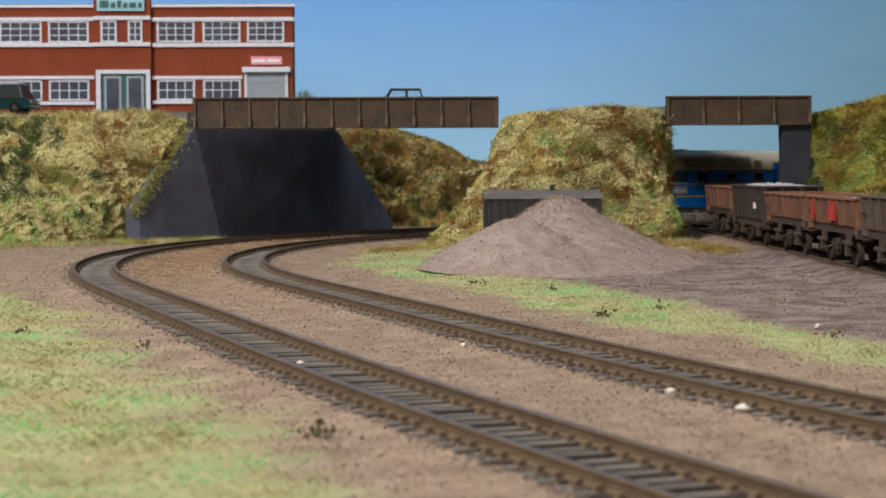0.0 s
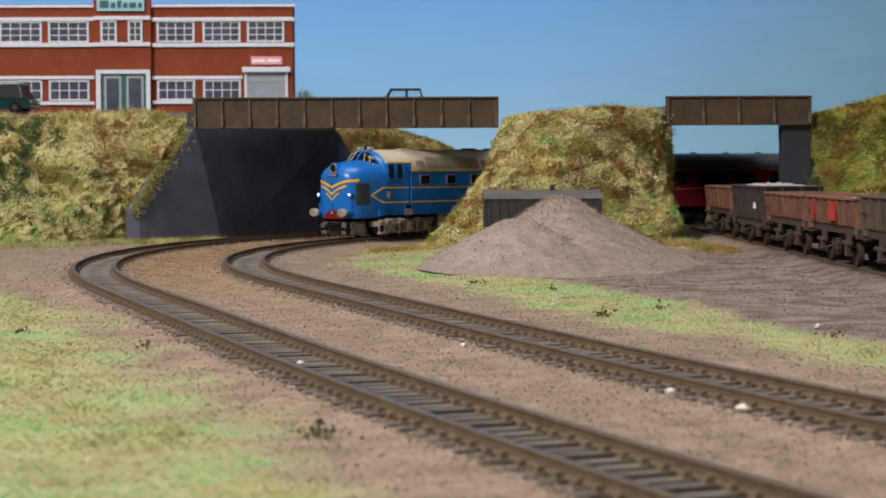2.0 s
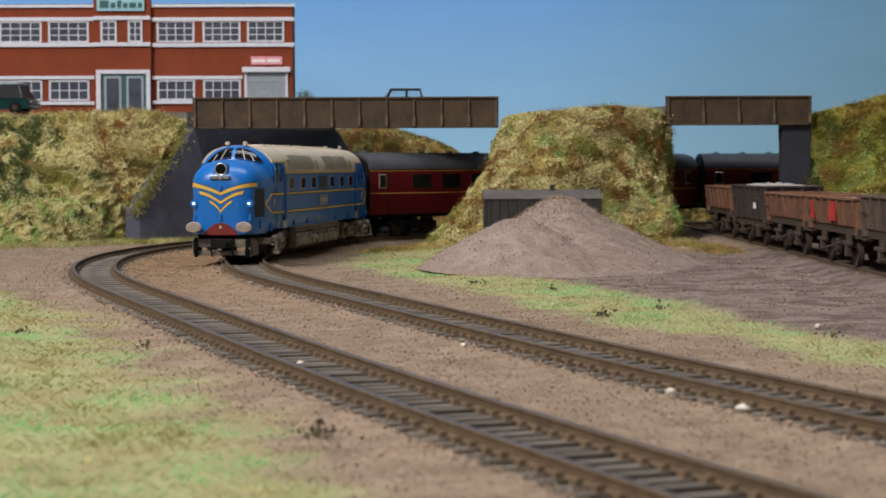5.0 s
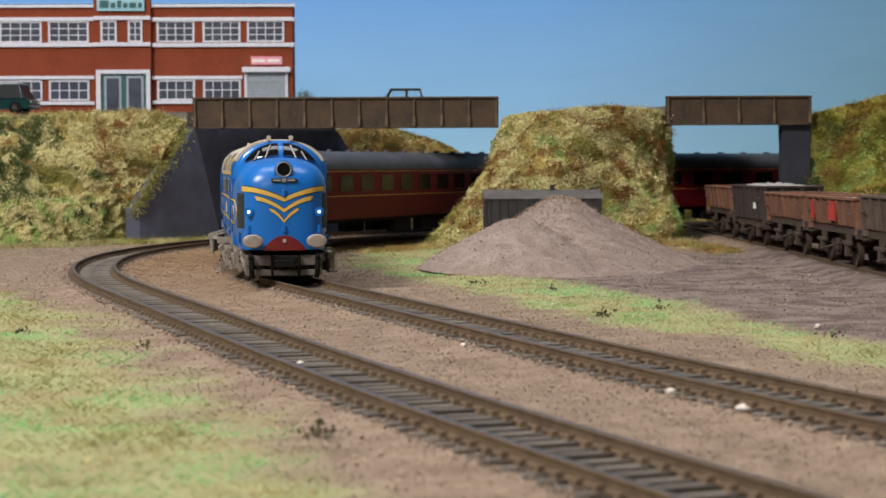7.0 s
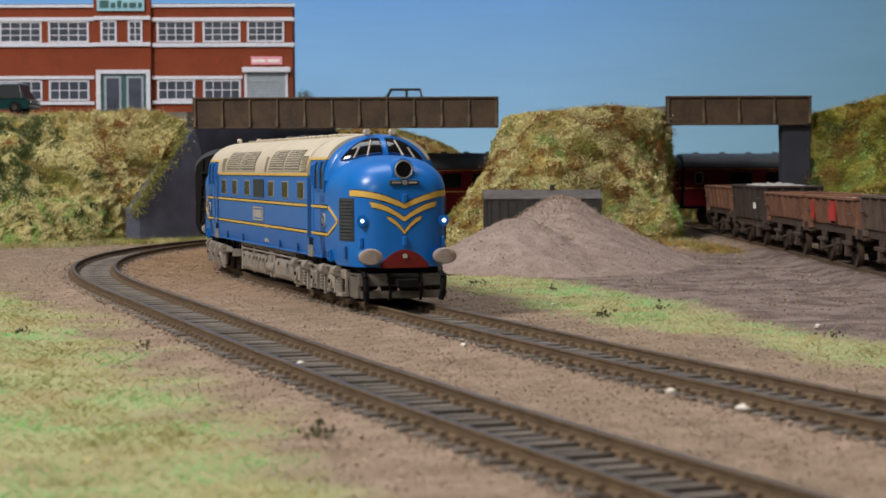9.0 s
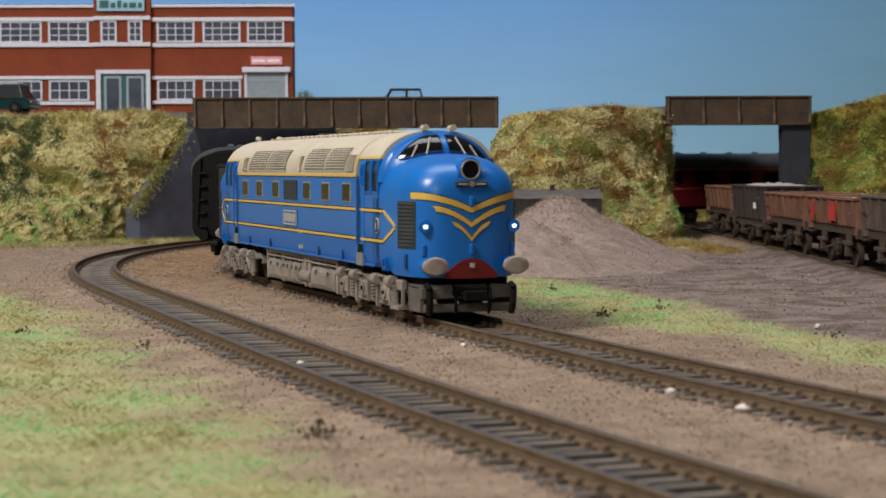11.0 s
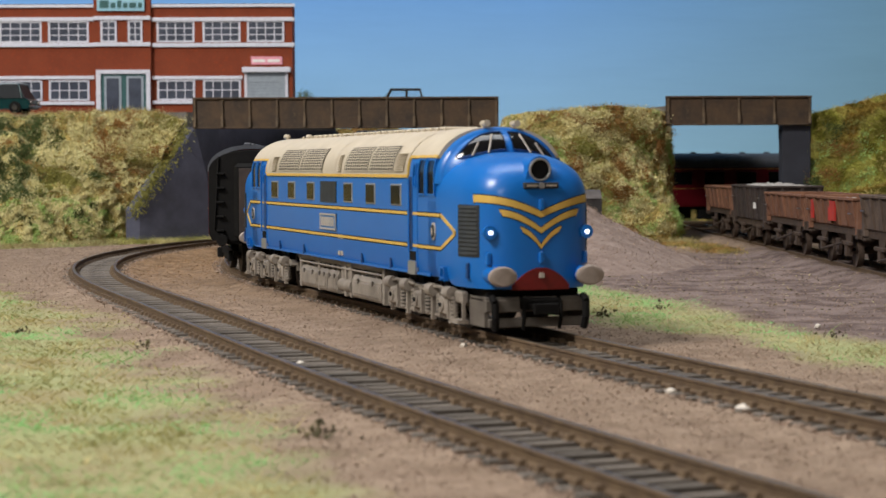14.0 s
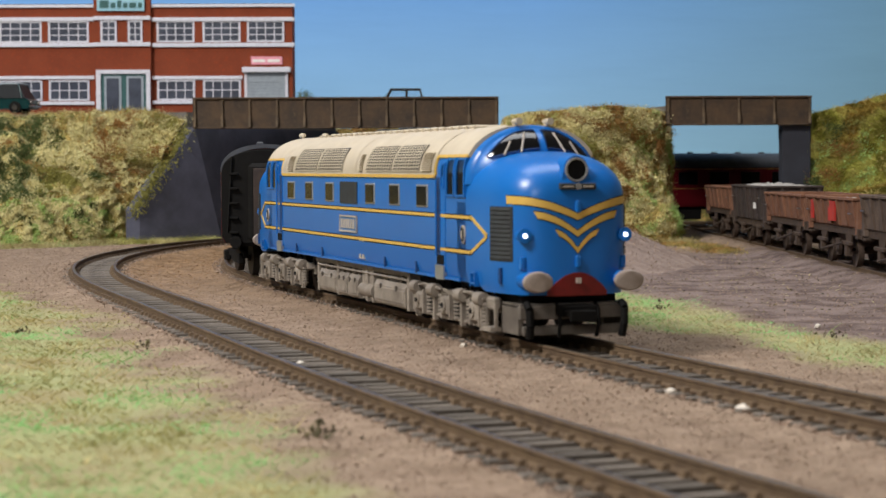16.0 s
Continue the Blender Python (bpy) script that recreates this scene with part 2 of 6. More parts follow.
def part(name, bm, material, parent=None, label="", smooth=False, at=None):
    me = bpy.data.meshes.new(name)
    bmesh.ops.recalc_face_normals(bm, faces=bm.faces[:])
    bm.transform(Matrix.Scale(S, 4))
    bm.to_mesh(me)
    bm.free()
    me.materials.append(material)
    if smooth:
        me.shade_smooth()
        me.set_sharp_from_angle(angle=radians(38))
    ob = new(name, me)
    if parent is not None:
        ob.parent = parent
    if at is not None:
        ob.location = [c * S for c in at]
    if label:
        ob["label"] = label
    return ob


def raw(name, verts, faces, material, parent=None, smooth=False):
    me = bpy.data.meshes.new(name)
    me.from_pydata([tuple(v) for v in (np.asarray(verts, float) * S)], [], faces)
    me.materials.append(material)
    if smooth:
        me.shade_smooth()
    me.update()
    ob = new(name, me)
    if parent is not None:
        ob.parent = parent
    return ob


def box(bm, x0, x1, y0, y1, z0, z1, bevel=0.0, taper=0.0):
    vs = [bm.verts.new(v) for v in ((x0, y0, z0), (x1, y0, z0), (x1, y1, z0), (x0, y1, z0), (x0 + taper, y0 + taper, z1), (x1 - taper, y0 + taper, z1), (x1 - taper, y1 - taper, z1), (x0 + taper, y1 - taper, z1))]
    fs = [bm.faces.new([vs[i] for i in q]) for q in ((3, 2, 1, 0), (4, 5, 6, 7), (0, 1, 5, 4), (1, 2, 6, 5), (2, 3, 7, 6), (3, 0, 4, 7))]
    if bevel:
        es = list({e for f in fs for e in f.edges})
        bmesh.ops.bevel(bm, geom=es, offset=bevel, segments=1, affect="EDGES", profile=0.5)
    return bm


def BX(*a, **k):
    return box(bmesh.new(), *a, **k)


def rod(bm, a, b, r, n=10, r2=None, flat=1.0):
    a, b = Vector(a), Vector(b)
    q = (b - a).to_track_quat("Z", "Y").to_matrix()
    rings = []
    for p, rr in ((a, r), (b, r if r2 is None else r2)):
        rings.append([bm.verts.new(p + q @ Vector((rr * math.cos(6.28319 * i / n), rr * flat * math.sin(6.28319 * i / n), 0))) for i in range(n)])
    for i in range(n):
        bm.faces.new((rings[0][i], rings[0][(i + 1) % n], rings[1][(i + 1) % n], rings[1][i]))
    bm.faces.new(rings[0][::-1])
    bm.faces.new(rings[1])
    return bm


def loft(bm, rings, closed=True, caps=True):
    vs = [[bm.verts.new(p) for p in r] for r in rings]
    n = len(rings[0])
    for a, b in zip(vs, vs[1:]):
        for i in range(n if closed else n - 1):
            j = (i + 1) % n
            bm.faces.new((a[i], a[j], b[j], b[i]))
    if caps and closed:
        bm.faces.new(vs[0][::-1])
        bm.faces.new(vs[-1])
    return bm


def ribbon(bm, pts, normals, ups, w, t):
    """A flat strip of width w and thickness t along pts."""
    rings = []
    for p, n, u in zip(pts, normals, ups):
        p, n, u = Vector(p), Vector(n), Vector(u)
        rings.append([p + u * w / 2 - n * t, p + u * w / 2 + n * t, p - u * w / 2 + n * t, p - u * w / 2 - n * t])
    return loft(bm, rings)


def prism(bm, poly, z0, z1, top=None):
    """Upright block on the plan poly; z1 may be a list."""
    top = top or poly
    zt = z1 if isinstance(z1, (list, tuple)) else [z1] * len(poly)
    a = [bm.verts.new((x, y, z0)) for x, y in poly]
    b = [bm.verts.new((x, y, z)) for (x, y), z in zip(top, zt)]
    n = len(a)
    for i in range(n):
        bm.faces.new((a[i], a[(i + 1) % n], b[(i + 1) % n], b[i]))
    bm.faces.new(a[::-1])
    bm.faces.new(b)
    return bm


# ---------------------------------------------------------------- the line of the two main tracks
TRK_S = np.linspace(-300, 2900, 1601)


def centre_line(offset=0.0):
    k = np.interp(TRK_S, [-300, 0, 150, 300, 450, 600, 800, 1000, 1100, 1240, 1260, 2900], [-0.0001, -0.0004, -0.0001, 0.0001, -0.00155, -0.0022, -0.0023, -0.00245, -0.00245, -0.0023, 0, 0])
    ds = TRK_S[1] - TRK_S[0]
    th = np.concatenate([[0], np.cumsum((k[1:] + k[:-1]) / 2)]) * ds
    i0 = int(np.argmin(abs(TRK_S)))
    th = th - th[i0] + radians(111.59)
    mid = (th[1:] + th[:-1]) / 2
    x = np.concatenate([[0], np.cumsum(np.cos(mid))]) * ds
    y = np.concatenate([[0], np.cumsum(np.sin(mid))]) * ds
    x, y = x - x[i0] + 68.28, y - y[i0] + 328.87
    return x - offset * np.sin(th), y + offset * np.cos(th), th


CX, CY, CT = centre_line()
SPACING = 65.7
BXX, BYY, BTT = centre_line(SPACING)


def on_line(s):
    return float(np.interp(s, TRK_S, CX)), float(np.interp(s, TRK_S, CY))


def ride(s, half):
    """Place and heading of a vehicle whose bogies stand half mm before and behind s; it runs towards falling s."""
    (fx, fy), (bx, by) = on_line(s - half), on_line(s + half)
    return (fx + bx) / 2, (fy + by) / 2, math.atan2(fy - by, fx - bx)


TIMES = [0, 0.5, 1.0, 1.5, 2, 2.5, 3, 3.5, 4, 6.3, 7, 7.5, 8, 8.5, 9, 11.5, 12.5, 13.5, 14.5, 15, 15.5, 16]
RUN = [1065, 1023, 981, 938.9, 895.7, 851.5, 806.1, 763.2, 725, 539.1, 486.6, 451.3, 417.1, 387.6, 362.4, 295.9, 280.7, 265, 249.2, 242.2, 236.6, 234.5]


def run_at(t):
    """Smooth monotone run of the engine along the line."""
    h = [b - a for a, b in zip(TIMES, TIMES[1:])]
    d = [(b - a) / hh for a, b, hh in zip(RUN, RUN[1:], h)]
    m = [d[0]] + [2 * a * b / (a + b) if a * b > 0 else 0 for a, b in zip(d, d[1:])] + [0]
    i = max(j for j in range(len(h)) if t >= TIMES[j] - 1e-9)
    u = (t - TIMES[i]) / h[i]
    return ((1 + 2 * u) * (1 - u) ** 2 * RUN[i] + u * (1 - u) ** 2 * h[i] * m[i] + u * u * (3 - 2 * u) * RUN[i + 1] + u * u * (u - 1) * h[i] * m[i + 1])


# ---------------------------------------------------------------- ground
def near(px, py, x, y):
    """Distance of many places from a line of points."""
    out = np.full(px.shape, 1e9)
    for i in range(0, len(x), 4):
        out = np.minimum(out, (px - x[i]) ** 2 + (py - y[i]) ** 2)
    return np.sqrt(out)


def noise2(px, py, size, seed=0.0):
    flat = [noise.noise((a / size, b / size, seed)) for a, b in zip(px.ravel(), py.ravel())]
    return np.array(flat).reshape(px.shape)


GRASS_L = ([0, 200, 251, 287, 349, 419, 564, 668, 800, 1000], [5, 0, -15, -28, -47, -70, -116, -164, -230, -300])
STRIP_IN = ([200, 414, 483, 518, 630, 762, 852, 962, 1040], [190, 93, 78, 51, 23, -20, -46, -42, -10])
STRIP_OUT = ([200, 452, 498, 602, 721, 800, 860, 962, 1040], [215, 116, 98, 80, 50, 10, -8, 10, 20])


def soft(v, w):
    return np.clip(v / w * 0.5 + 0.5, 0, 1)


def masks(px, py):
    n = noise2(px, py, 22, 3.1) * 16 + noise2(px, py, 7, 1.7) * 7
    left = soft(np.interp(py, *GRASS_L) - px + n * 1.3, 12)
    strip = np.minimum(soft(px - np.interp(py, *STRIP_IN) + n * 0.6, 8), soft(np.interp(py, *STRIP_OUT) - px + n * 0.6, 8))
    strip = strip * np.where(py < 1040, 1, 0)
    foot = soft(py - np.interp(px, [-700, -257, -225, -194, -170], [985, 1015, 1050, 1085, 1105]) + n * 0.5, 10) * np.where(px < -165, 1, 0)
    grass = np.maximum(np.maximum(left, strip), foot)
    mud = np.minimum(soft(px - np.interp(py, *STRIP_OUT) + n * 0.4, 10), soft(960 - py + n, 30))
    return grass, mud


def ground_height(px, py, da, db):
    z = -4.2 + noise2(px, py, 40, 5) * 0.7 + noise2(px, py, 9, 6) * 0.35 + noise2(px, py, 3, 8) * 0.22
    z = z + 2.6 * np.clip((24 - abs(px - 180)) / 8, 0, 1) * np.clip((py - 560) / 30, 0, 1)
    lane = np.minimum(da, db)
    low = np.interp(py, [480, 640], [-4.1, -2.95]) + 0.3 * noise2(px, py, 4, 2) + 0.2 * noise2(px, py, 1.6, 7)
    rim = np.interp(py, [480, 640], [-3.3, -2.7]) + 0.4 * noise2(px, py, 4, 12) + 0.25 * noise2(px, py, 1.8, 7)
    low = np.where(lane > 9.4, rim, low)
    return np.where(lane < 15, low, np.where(lane < 22, z * (lane - 15) / 7 + (22 - lane) / 7 * low, z))


def axis(stops):
    out = []
    for a, b, step in stops:
        out += list(np.arange(a, b, step))
    return np.array(out + [stops[-1][1]])


def build_ground():
    xs = axis([(-900, -340, 40), (-340, 260, 2.6), (260, 2000, 60)])
    ys = axis([(-60, 150, 15), (150, 620, 2.2), (620, 1150, 3.2), (1150, 1560, 8)])
    px, py = np.meshgrid(xs, ys)
    da, db = near(px, py, CX, CY), near(px, py, BXX, BYY)
    z = ground_height(px, py, da, db)
    grass, mud = masks(px, py)
    ruts = np.sin((py + 0.35 * px) / 1.7 + 3 * noise2(px, py, 30, 9)) * noise2(px, py, 18, 4) * 0.2 + noise2(px, py, 2.6, 14) * 0.35
    z = z + ruts * mud
    # strip between the rails that takes the shade-darkened trackbed colour
    bed_shade = np.clip((9.5 - np.minimum(da, db)) / 2.0, 0, 1)
    ny, nx = px.shape
    idx = np.arange(nx * ny).reshape(ny, nx)
    q = np.stack([idx[:-1, :-1], idx[:-1, 1:], idx[1:, 1:], idx[1:, :-1]], -1).reshape(-1, 4)
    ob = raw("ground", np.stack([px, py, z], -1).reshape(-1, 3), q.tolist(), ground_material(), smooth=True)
    for name, v in (("grass", grass * 0.85), ("mud", mud), ("bed_shade", bed_shade), ("shoulder", soft(74 - da - db, 8) * soft(py - 700, 180) * (1 - bed_shade))):
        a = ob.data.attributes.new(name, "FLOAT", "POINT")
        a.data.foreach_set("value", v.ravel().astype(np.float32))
    tagged(ob, "pinkish brown scatter ballast and flock ground of the layout", "ground", kind="structure")


build_ground()


def scatter(name, label, pts, sizes, material, flat=1.0, category="scatter", ups=None):
    """Uncountable little four-cornered crumbs, one object."""
    rng = np.random.default_rng(len(pts))
    n = len(pts)
    d = rng.normal(size=(n, 4, 3))
    d /= np.linalg.norm(d, axis=2, keepdims=True)
    d[:, :, 2] *= flat
    v = pts[:, None, :] + d * np.asarray(sizes)[:, None, None] * rng.uniform(0.6, 1.2, (n, 4, 1))
    base = np.arange(n)[:, None] * 4
    f = np.concatenate([base + np.array(q) for q in ((0, 1, 2), (0, 3, 1), (1, 3, 2), (2, 3, 0))])
    ob = raw(name, v.reshape(-1, 3), f.tolist(), material)
    return tagged(ob, label, category, kind="stuff")


def blades(name, label, pts, length, width, material, lean=0.8, category="grass"):
    rng = np.random.default_rng(len(pts) + 7)
    n = len(pts)
    a = rng.uniform(0, 6.283, n)
    side = np.stack([np.cos(a), np.sin(a), np.zeros(n)], -1) * (np.asarray(width) / 2)[:, None]
    b = rng.uniform(0, 6.283, n)
    tip = np.stack([np.cos(b) * lean, np.sin(b) * lean, np.ones(n)], -1) * rng.uniform(0.2, 1, (n, 1))
    tip[:, 2] = np.abs(tip[:, 2]) * 0.8 + 0.05
    tip *= np.asarray(length)[:, None]
    v = np.stack([pts - side, pts + side, pts + tip], 1).reshape(-1, 3)
    f = np.arange(3 * n).reshape(n, 3)
    return tagged(raw(name, v, f.tolist(), material), label, category, kind="stuff")


# ---------------------------------------------------------------- hall, board and painted sky
def build_hall():
    for name, b in (("wall_west", (-3000, -2900, -3000, 3000)), ("wall_east", (3000, 3100, -3000, 3000)), ("wall_south", (-2900, 3000, -3000, -2900)), ("wall_north", (-2900, 3000, 2900, 3000))):
        tagged(part(name, BX(*b, -1100, 1900), ROOM), "plain painted exhibition hall wall", "wall", kind="structure")
    tagged(part("floor", BX(-3000, 3100, -3000, 3000, -1140, -1100), ROOM), "plain hall floor", "floor", kind="structure")
    tagged(part("ceiling", BX(-3000, 3100, -3000, 3000, 1900, 1940), ROOM), "plain hall ceiling", "ceiling", kind="structure")
    tagged(part("baseboard", BX(-900, 2000, -60, 1560, -30, -8), WOODB), "wooden baseboard that carries the layout", "board", kind="structure")
    for x in (-800, 1900):
        for y in (60, 1440):
            tagged(part("trestle_leg", BX(x - 25, x + 25, y - 25, y + 25, -1100, -30, bevel=2), WOODB), "wooden leg under the layout board", "leg", group="legs of the board")
    bm = bmesh.new()
    box(bm, -900, 2000, 1480, 1490, -6, 420)
    tagged(part("backdrop", bm, sky_material()), "sky board painted blue with faint brush streaks", "backdrop", kind="structure")


build_hall()


# ---------------------------------------------------------------- tracks
def rail_mesh(x, y, th, off):
    """Rail with foot, web and head swept along a line, railhead top at z 0."""
    prof = [(-1.1, -2.6), (1.1, -2.6), (1.1, -2.2), (0.35, -1.9), (0.35, -0.8), (0.65, -0.55), (0.65, -0.1), (0.5, 0), (-0.5, 0), (-0.65, -0.1), (-0.65, -0.55), (-0.35, -0.8), (-0.35, -1.9), (-1.1, -2.2)]
    rings = [[(px - (off + u) * math.sin(a), py + (off + u) * math.cos(a), v) for u, v in prof] for px, py, a in zip(x, y, th)]
    return loft(bmesh.new(), rings)


def track(name, label, x, y, th, step):
    t = empty(name, label, "railway track", at=(0, 0, 0), kind="structure")
    for off in (8.6, -8.6):
        ob = part("rail", rail_mesh(x[::step], y[::step], th[::step], off), RAILSIDE, t, smooth=True)
        ob.data.materials.append(RAILTOP)
        for f in ob.data.polygons:
            if f.normal.z > 0.9 and f.center.z > -0.0002:
                f.material_index = 1
    arc = np.concatenate([[0], np.cumsum(np.hypot(np.diff(x), np.diff(y)))])
    base = BX(-1.25, 1.25, -13.2, 13.2, -4.4, -2.5, bevel=0.2)
    for cy in (-8.6, 8.6):
        for sgn in (-1, 1):
            box(base, -0.95, 0.95, cy + sgn * 1.45 - 0.85, cy + sgn * 1.45 + 0.85, -2.52, -1.5, taper=0.25)
    one = part("sleeper", base, SLEEPER, t)
    one.data.materials.append(RAILSIDE)
    for f in one.data.polygons:
        if f.center.z > -0.00248 and abs(f.center.y) < 0.0112:
            f.material_index = 1 if abs(f.center.y) > 0.006 else 0
    rnd = random.Random(4)
    count = 0
    for d in np.arange(2, arc[-1] - 2, 6.2):
        px, py, a = np.interp(d, arc, x), np.interp(d, arc, y), np.interp(d, arc, th)
        if py < 90 or px > 330:
            continue
        ob = one if count == 0 else new("sleeper", one.data)
        ob.parent = t
        ob.matrix_basis = pose(px * S, py * S, rnd.uniform(-0.00025, 0.0001), 0, 0, math.degrees(a) + rnd.uniform(-1.2, 1.2))
        count += 1
    return t


track("track_main", "inner curved railway track with rusty rails and dark sleepers", CX, CY, CT, 6)
track("track_outer", "outer curved railway track with rusty rails and dark sleepers", BXX, BYY, BTT, 6)
SID_X = 180.0
sy = np.linspace(420, 1290, 60)
track("track_siding", "straight siding under the stabled wagons", np.full(60, SID_X), sy, np.full(60, math.pi / 2), 1)


# ---------------------------------------------------------------- banks
def bank(name, label, base, top, rows=26, cols=90, rough=3.0, seed=0.0, bulge=4.0, lid=None):
    """A rough scattered slope from the base line up to the top line, points (x, y, z)."""
    def along(line, n):
        p = np.array(line, float)
        d = np.concatenate([[0], np.cumsum(np.linalg.norm(np.diff(p[:, :2], axis=0), axis=1))])
        return np.stack([np.interp(np.linspace(0, d[-1], n), d, p[:, i]) for i in range(3)], -1)
    a, b = along(base, cols), along(top, cols)
    v = np.linspace(0, 1, rows)[:, None, None]
    g = a[None] * (1 - v) + b[None] * v
    out = np.zeros_like(g)
    out[..., 2] = np.sin(v[..., 0] * math.pi) * bulge
    g = g + out
    nz = noise2(g[..., 0] + g[..., 2] * 0.7, g[..., 1] + g[..., 2], 16, seed) + noise2(g[..., 0] - g[..., 2] * 0.5, g[..., 1] + g[..., 2], 34, seed + 9)
    nf = noise2(g[..., 0] * 1.3 + g[..., 2], g[..., 1] - g[..., 2], 6, seed + 4)
    du = np.gradient(g, axis=1)
    dv = np.gradient(g, axis=0)
    nrm = np.cross(du, dv)
    nrm /= np.linalg.norm(nrm, axis=2, keepdims=True) + 1e-9
    g = g + nrm * ((nz * rough * 1.4 + nf * rough * 0.7) * np.clip(np.sin(v * math.pi) * 2 + 0.25, 0, 1)[..., 0])[..., None]
    idx = np.arange(rows * cols).reshape(rows, cols)
    q = np.stack([idx[:-1, :-1], idx[:-1, 1:], idx[1:, 1:], idx[1:, :-1]], -1).reshape(-1, 4).tolist()
    if lid:
        q.append(idx[-1, :].tolist())
    ob = raw(name, g.reshape(-1, 3), q, BANK, smooth=True)
    tagged(ob, label, "embankment", kind="structure")
    return g, nrm


def clothe(name, label, g, nrm, count, size, material, seed, keep=None, fade=False):
    rng = np.random.default_rng(seed)
    r, c = g.shape[:2]
    if fade:
        i, j = rng.beta(1.8, 1.8, count) * (r - 1.001), rng.beta(1.8, 1.8, count) * (c - 1.001)
    else:
        i, j = rng.uniform(0, r - 1.001, count), rng.uniform(0, c - 1.001, count)
    i0, j0 = i.astype(int), j.astype(int)
    fi, fj = (i - i0)[:, None], (j - j0)[:, None]
    p = (g[i0, j0] * (1 - fi) * (1 - fj) + g[i0 + 1, j0] * fi * (1 - fj) + g[i0, j0 + 1] * (1 - fi) * fj + g[i0 + 1, j0 + 1] * fi * fj)
    n = nrm[i0, j0]
    clump = np.array([noise.noise((a / 9, b / 9, c_ / 9 + seed)) for a, b, c_ in p])
    if keep is not None:
        ok = clump > keep
        p, n, clump = p[ok], n[ok], clump[ok]
    p = p + n * (np.abs(rng.normal(size=(len(p), 1))) * size * 0.45 + np.clip(clump, 0, 1)[:, None] * 1.6)
    scatter(name, label, p, rng.uniform(0.5, 1.2, len(p)) * size, material, category="foliage")


gL = bank("embankment_west", "rough scattered slope of straw and green foliage below the road", [(-420, 1003, -6), (-257, 1035, -6), (-236, 1068, -6), (-212, 1098, -6), (-196, 1116, -6)], [(-420, 1160, 77), (-293, 1165, 75.5), (-218, 1150, 78), (-178, 1130, 77.5), (-160, 1124, 71)], cols=130, rough=8.5, seed=1.0)
gC = bank("embankment_middle", "steep mound of straw and olive foliage between two bridges", [(60, 1150, -6), (20, 1106, -6), (-12, 1054, -6), (-6, 1033, -6), (40, 1042, -6), (100, 1064, -6), (134, 1078, -6), (143, 1104, -6), (146, 1190, -6), (104, 1190, -6), (60, 1150, -6)], [(60, 1128, 73), (46, 1110, 73), (37, 1092, 71), (42, 1084, 73), (62, 1082, 75), (100, 1088, 78), (128, 1096, 76), (136, 1106, 73), (138, 1160, 73), (104, 1160, 74), (60, 1128, 73)], cols=150, rough=3.8, seed=2.0, bulge=0.0, lid=True)
gR = bank("embankment_east", "tall scattered olive green bank beside the second bridge", [(340, 1260, -6), (262, 1160, -6), (226, 1112, -6), (224, 1096, -6), (250, 1060, -6), (330, 1030, -6), (700, 1000, -6)], [(340, 1262, 72), (264, 1162, 73), (227, 1118, 73), (229, 1106, 74), (260, 1110, 82), (300, 1112, 92), (700, 1110, 96)], cols=110, rough=3.5, seed=3.0, bulge=2.0)
# beyond x 120 the bank is added, to hide bright sky below the train
gF = bank("embankment_far", "low far bank with rusty hedge foliage", [(-130, 1402, -6), (-60, 1395, -6), (0, 1388, -6), (60, 1395, -6), (120, 1420, -6), (420, 1440, -6)], [(-130, 1440, 74), (-72, 1440, 73), (-40, 1440, 72), (-8, 1442, 64), (20, 1444, 48), (120, 1450, 34), (420, 1460, 16)], cols=120, rough=9, seed=5.0)
for nm, g_, cnt, keep in (("bank_scatter", gL, 52000, None), ("bank_scatter", gC, 60000, None), ("bank_scatter", gR, 40000, None), ("bank_scatter", gF, 14000, None)):
    clothe(nm, "straw and brown foam scatter glued on the bank", *g_, cnt, 0.75, RUSSET if g_ is gF else MOSS if g_ is gR else FOAM, cnt, keep)
for g_, cnt in ((gL, 44000), (gC, 40000), (gR, 50000), (gF, 8000)):
    clothe("bank_foliage", "olive green foam clumps glued on the bank", *g_, cnt, 0.85, MOSS if g_ is gR else FOAM2, cnt + 1, 0.02)



def tufts(name, label, line, n, spread, length, material, seed):
    """Teased fibre grass along a foot line."""
    rng = np.random.default_rng(seed)
    p = np.array(line, float)
    k = rng.uniform(0, len(p) - 1.001, n)
    i = k.astype(int)
    q = p[i] * (1 - (k - i))[:, None] + p[i + 1] * (k - i)[:, None]
    q = q + np.concatenate([rng.normal(size=(n, 2)) * spread, np.abs(rng.normal(size=(n, 1))) * 0.8], 1)
    blades(name, label, q, rng.uniform(0.5, 1.0, n) * length, rng.uniform(0.25, 0.5, n), material, 0.9)


tufts("foot_grass", "teased straw grass at the foot of the mound", [(-4, 1020, -4.5), (14, 1016, -4.5), (26, 1030, -4.5), (60, 1044, -4.5), (104, 1062, -4.5), (138, 1078, -4.5), (146, 1106, -4.5)], 5000, 6.0, 5.5, STRAW, 1)
# next strip is added to cover the bright sky foot where shade belongs
tufts("foot_grass", "brown teased grass added in place of shade at the foot of the painted sky", [(165, 1500, -4.5), (310, 1500, -4.5)], 4000, 4.0, 13.0, RUSSET, 6)
tufts("foot_grass", "brown teased grass between the mound and the siding", [(132, 1068, -4.5), (146, 1030, -4.5), (152, 985, -4.5), (150, 950, -4.5)], 4200, 8.0, 3.4, RUSSET, 8)
tufts("foot_grass", "brown teased grass beside the running line", [(-40, 960, -4.5), (-22, 1000, -4.5), (-6, 1030, -4.5), (6, 1060, -4.5)], 3500, 7.0, 4.0, RUSSET, 2)
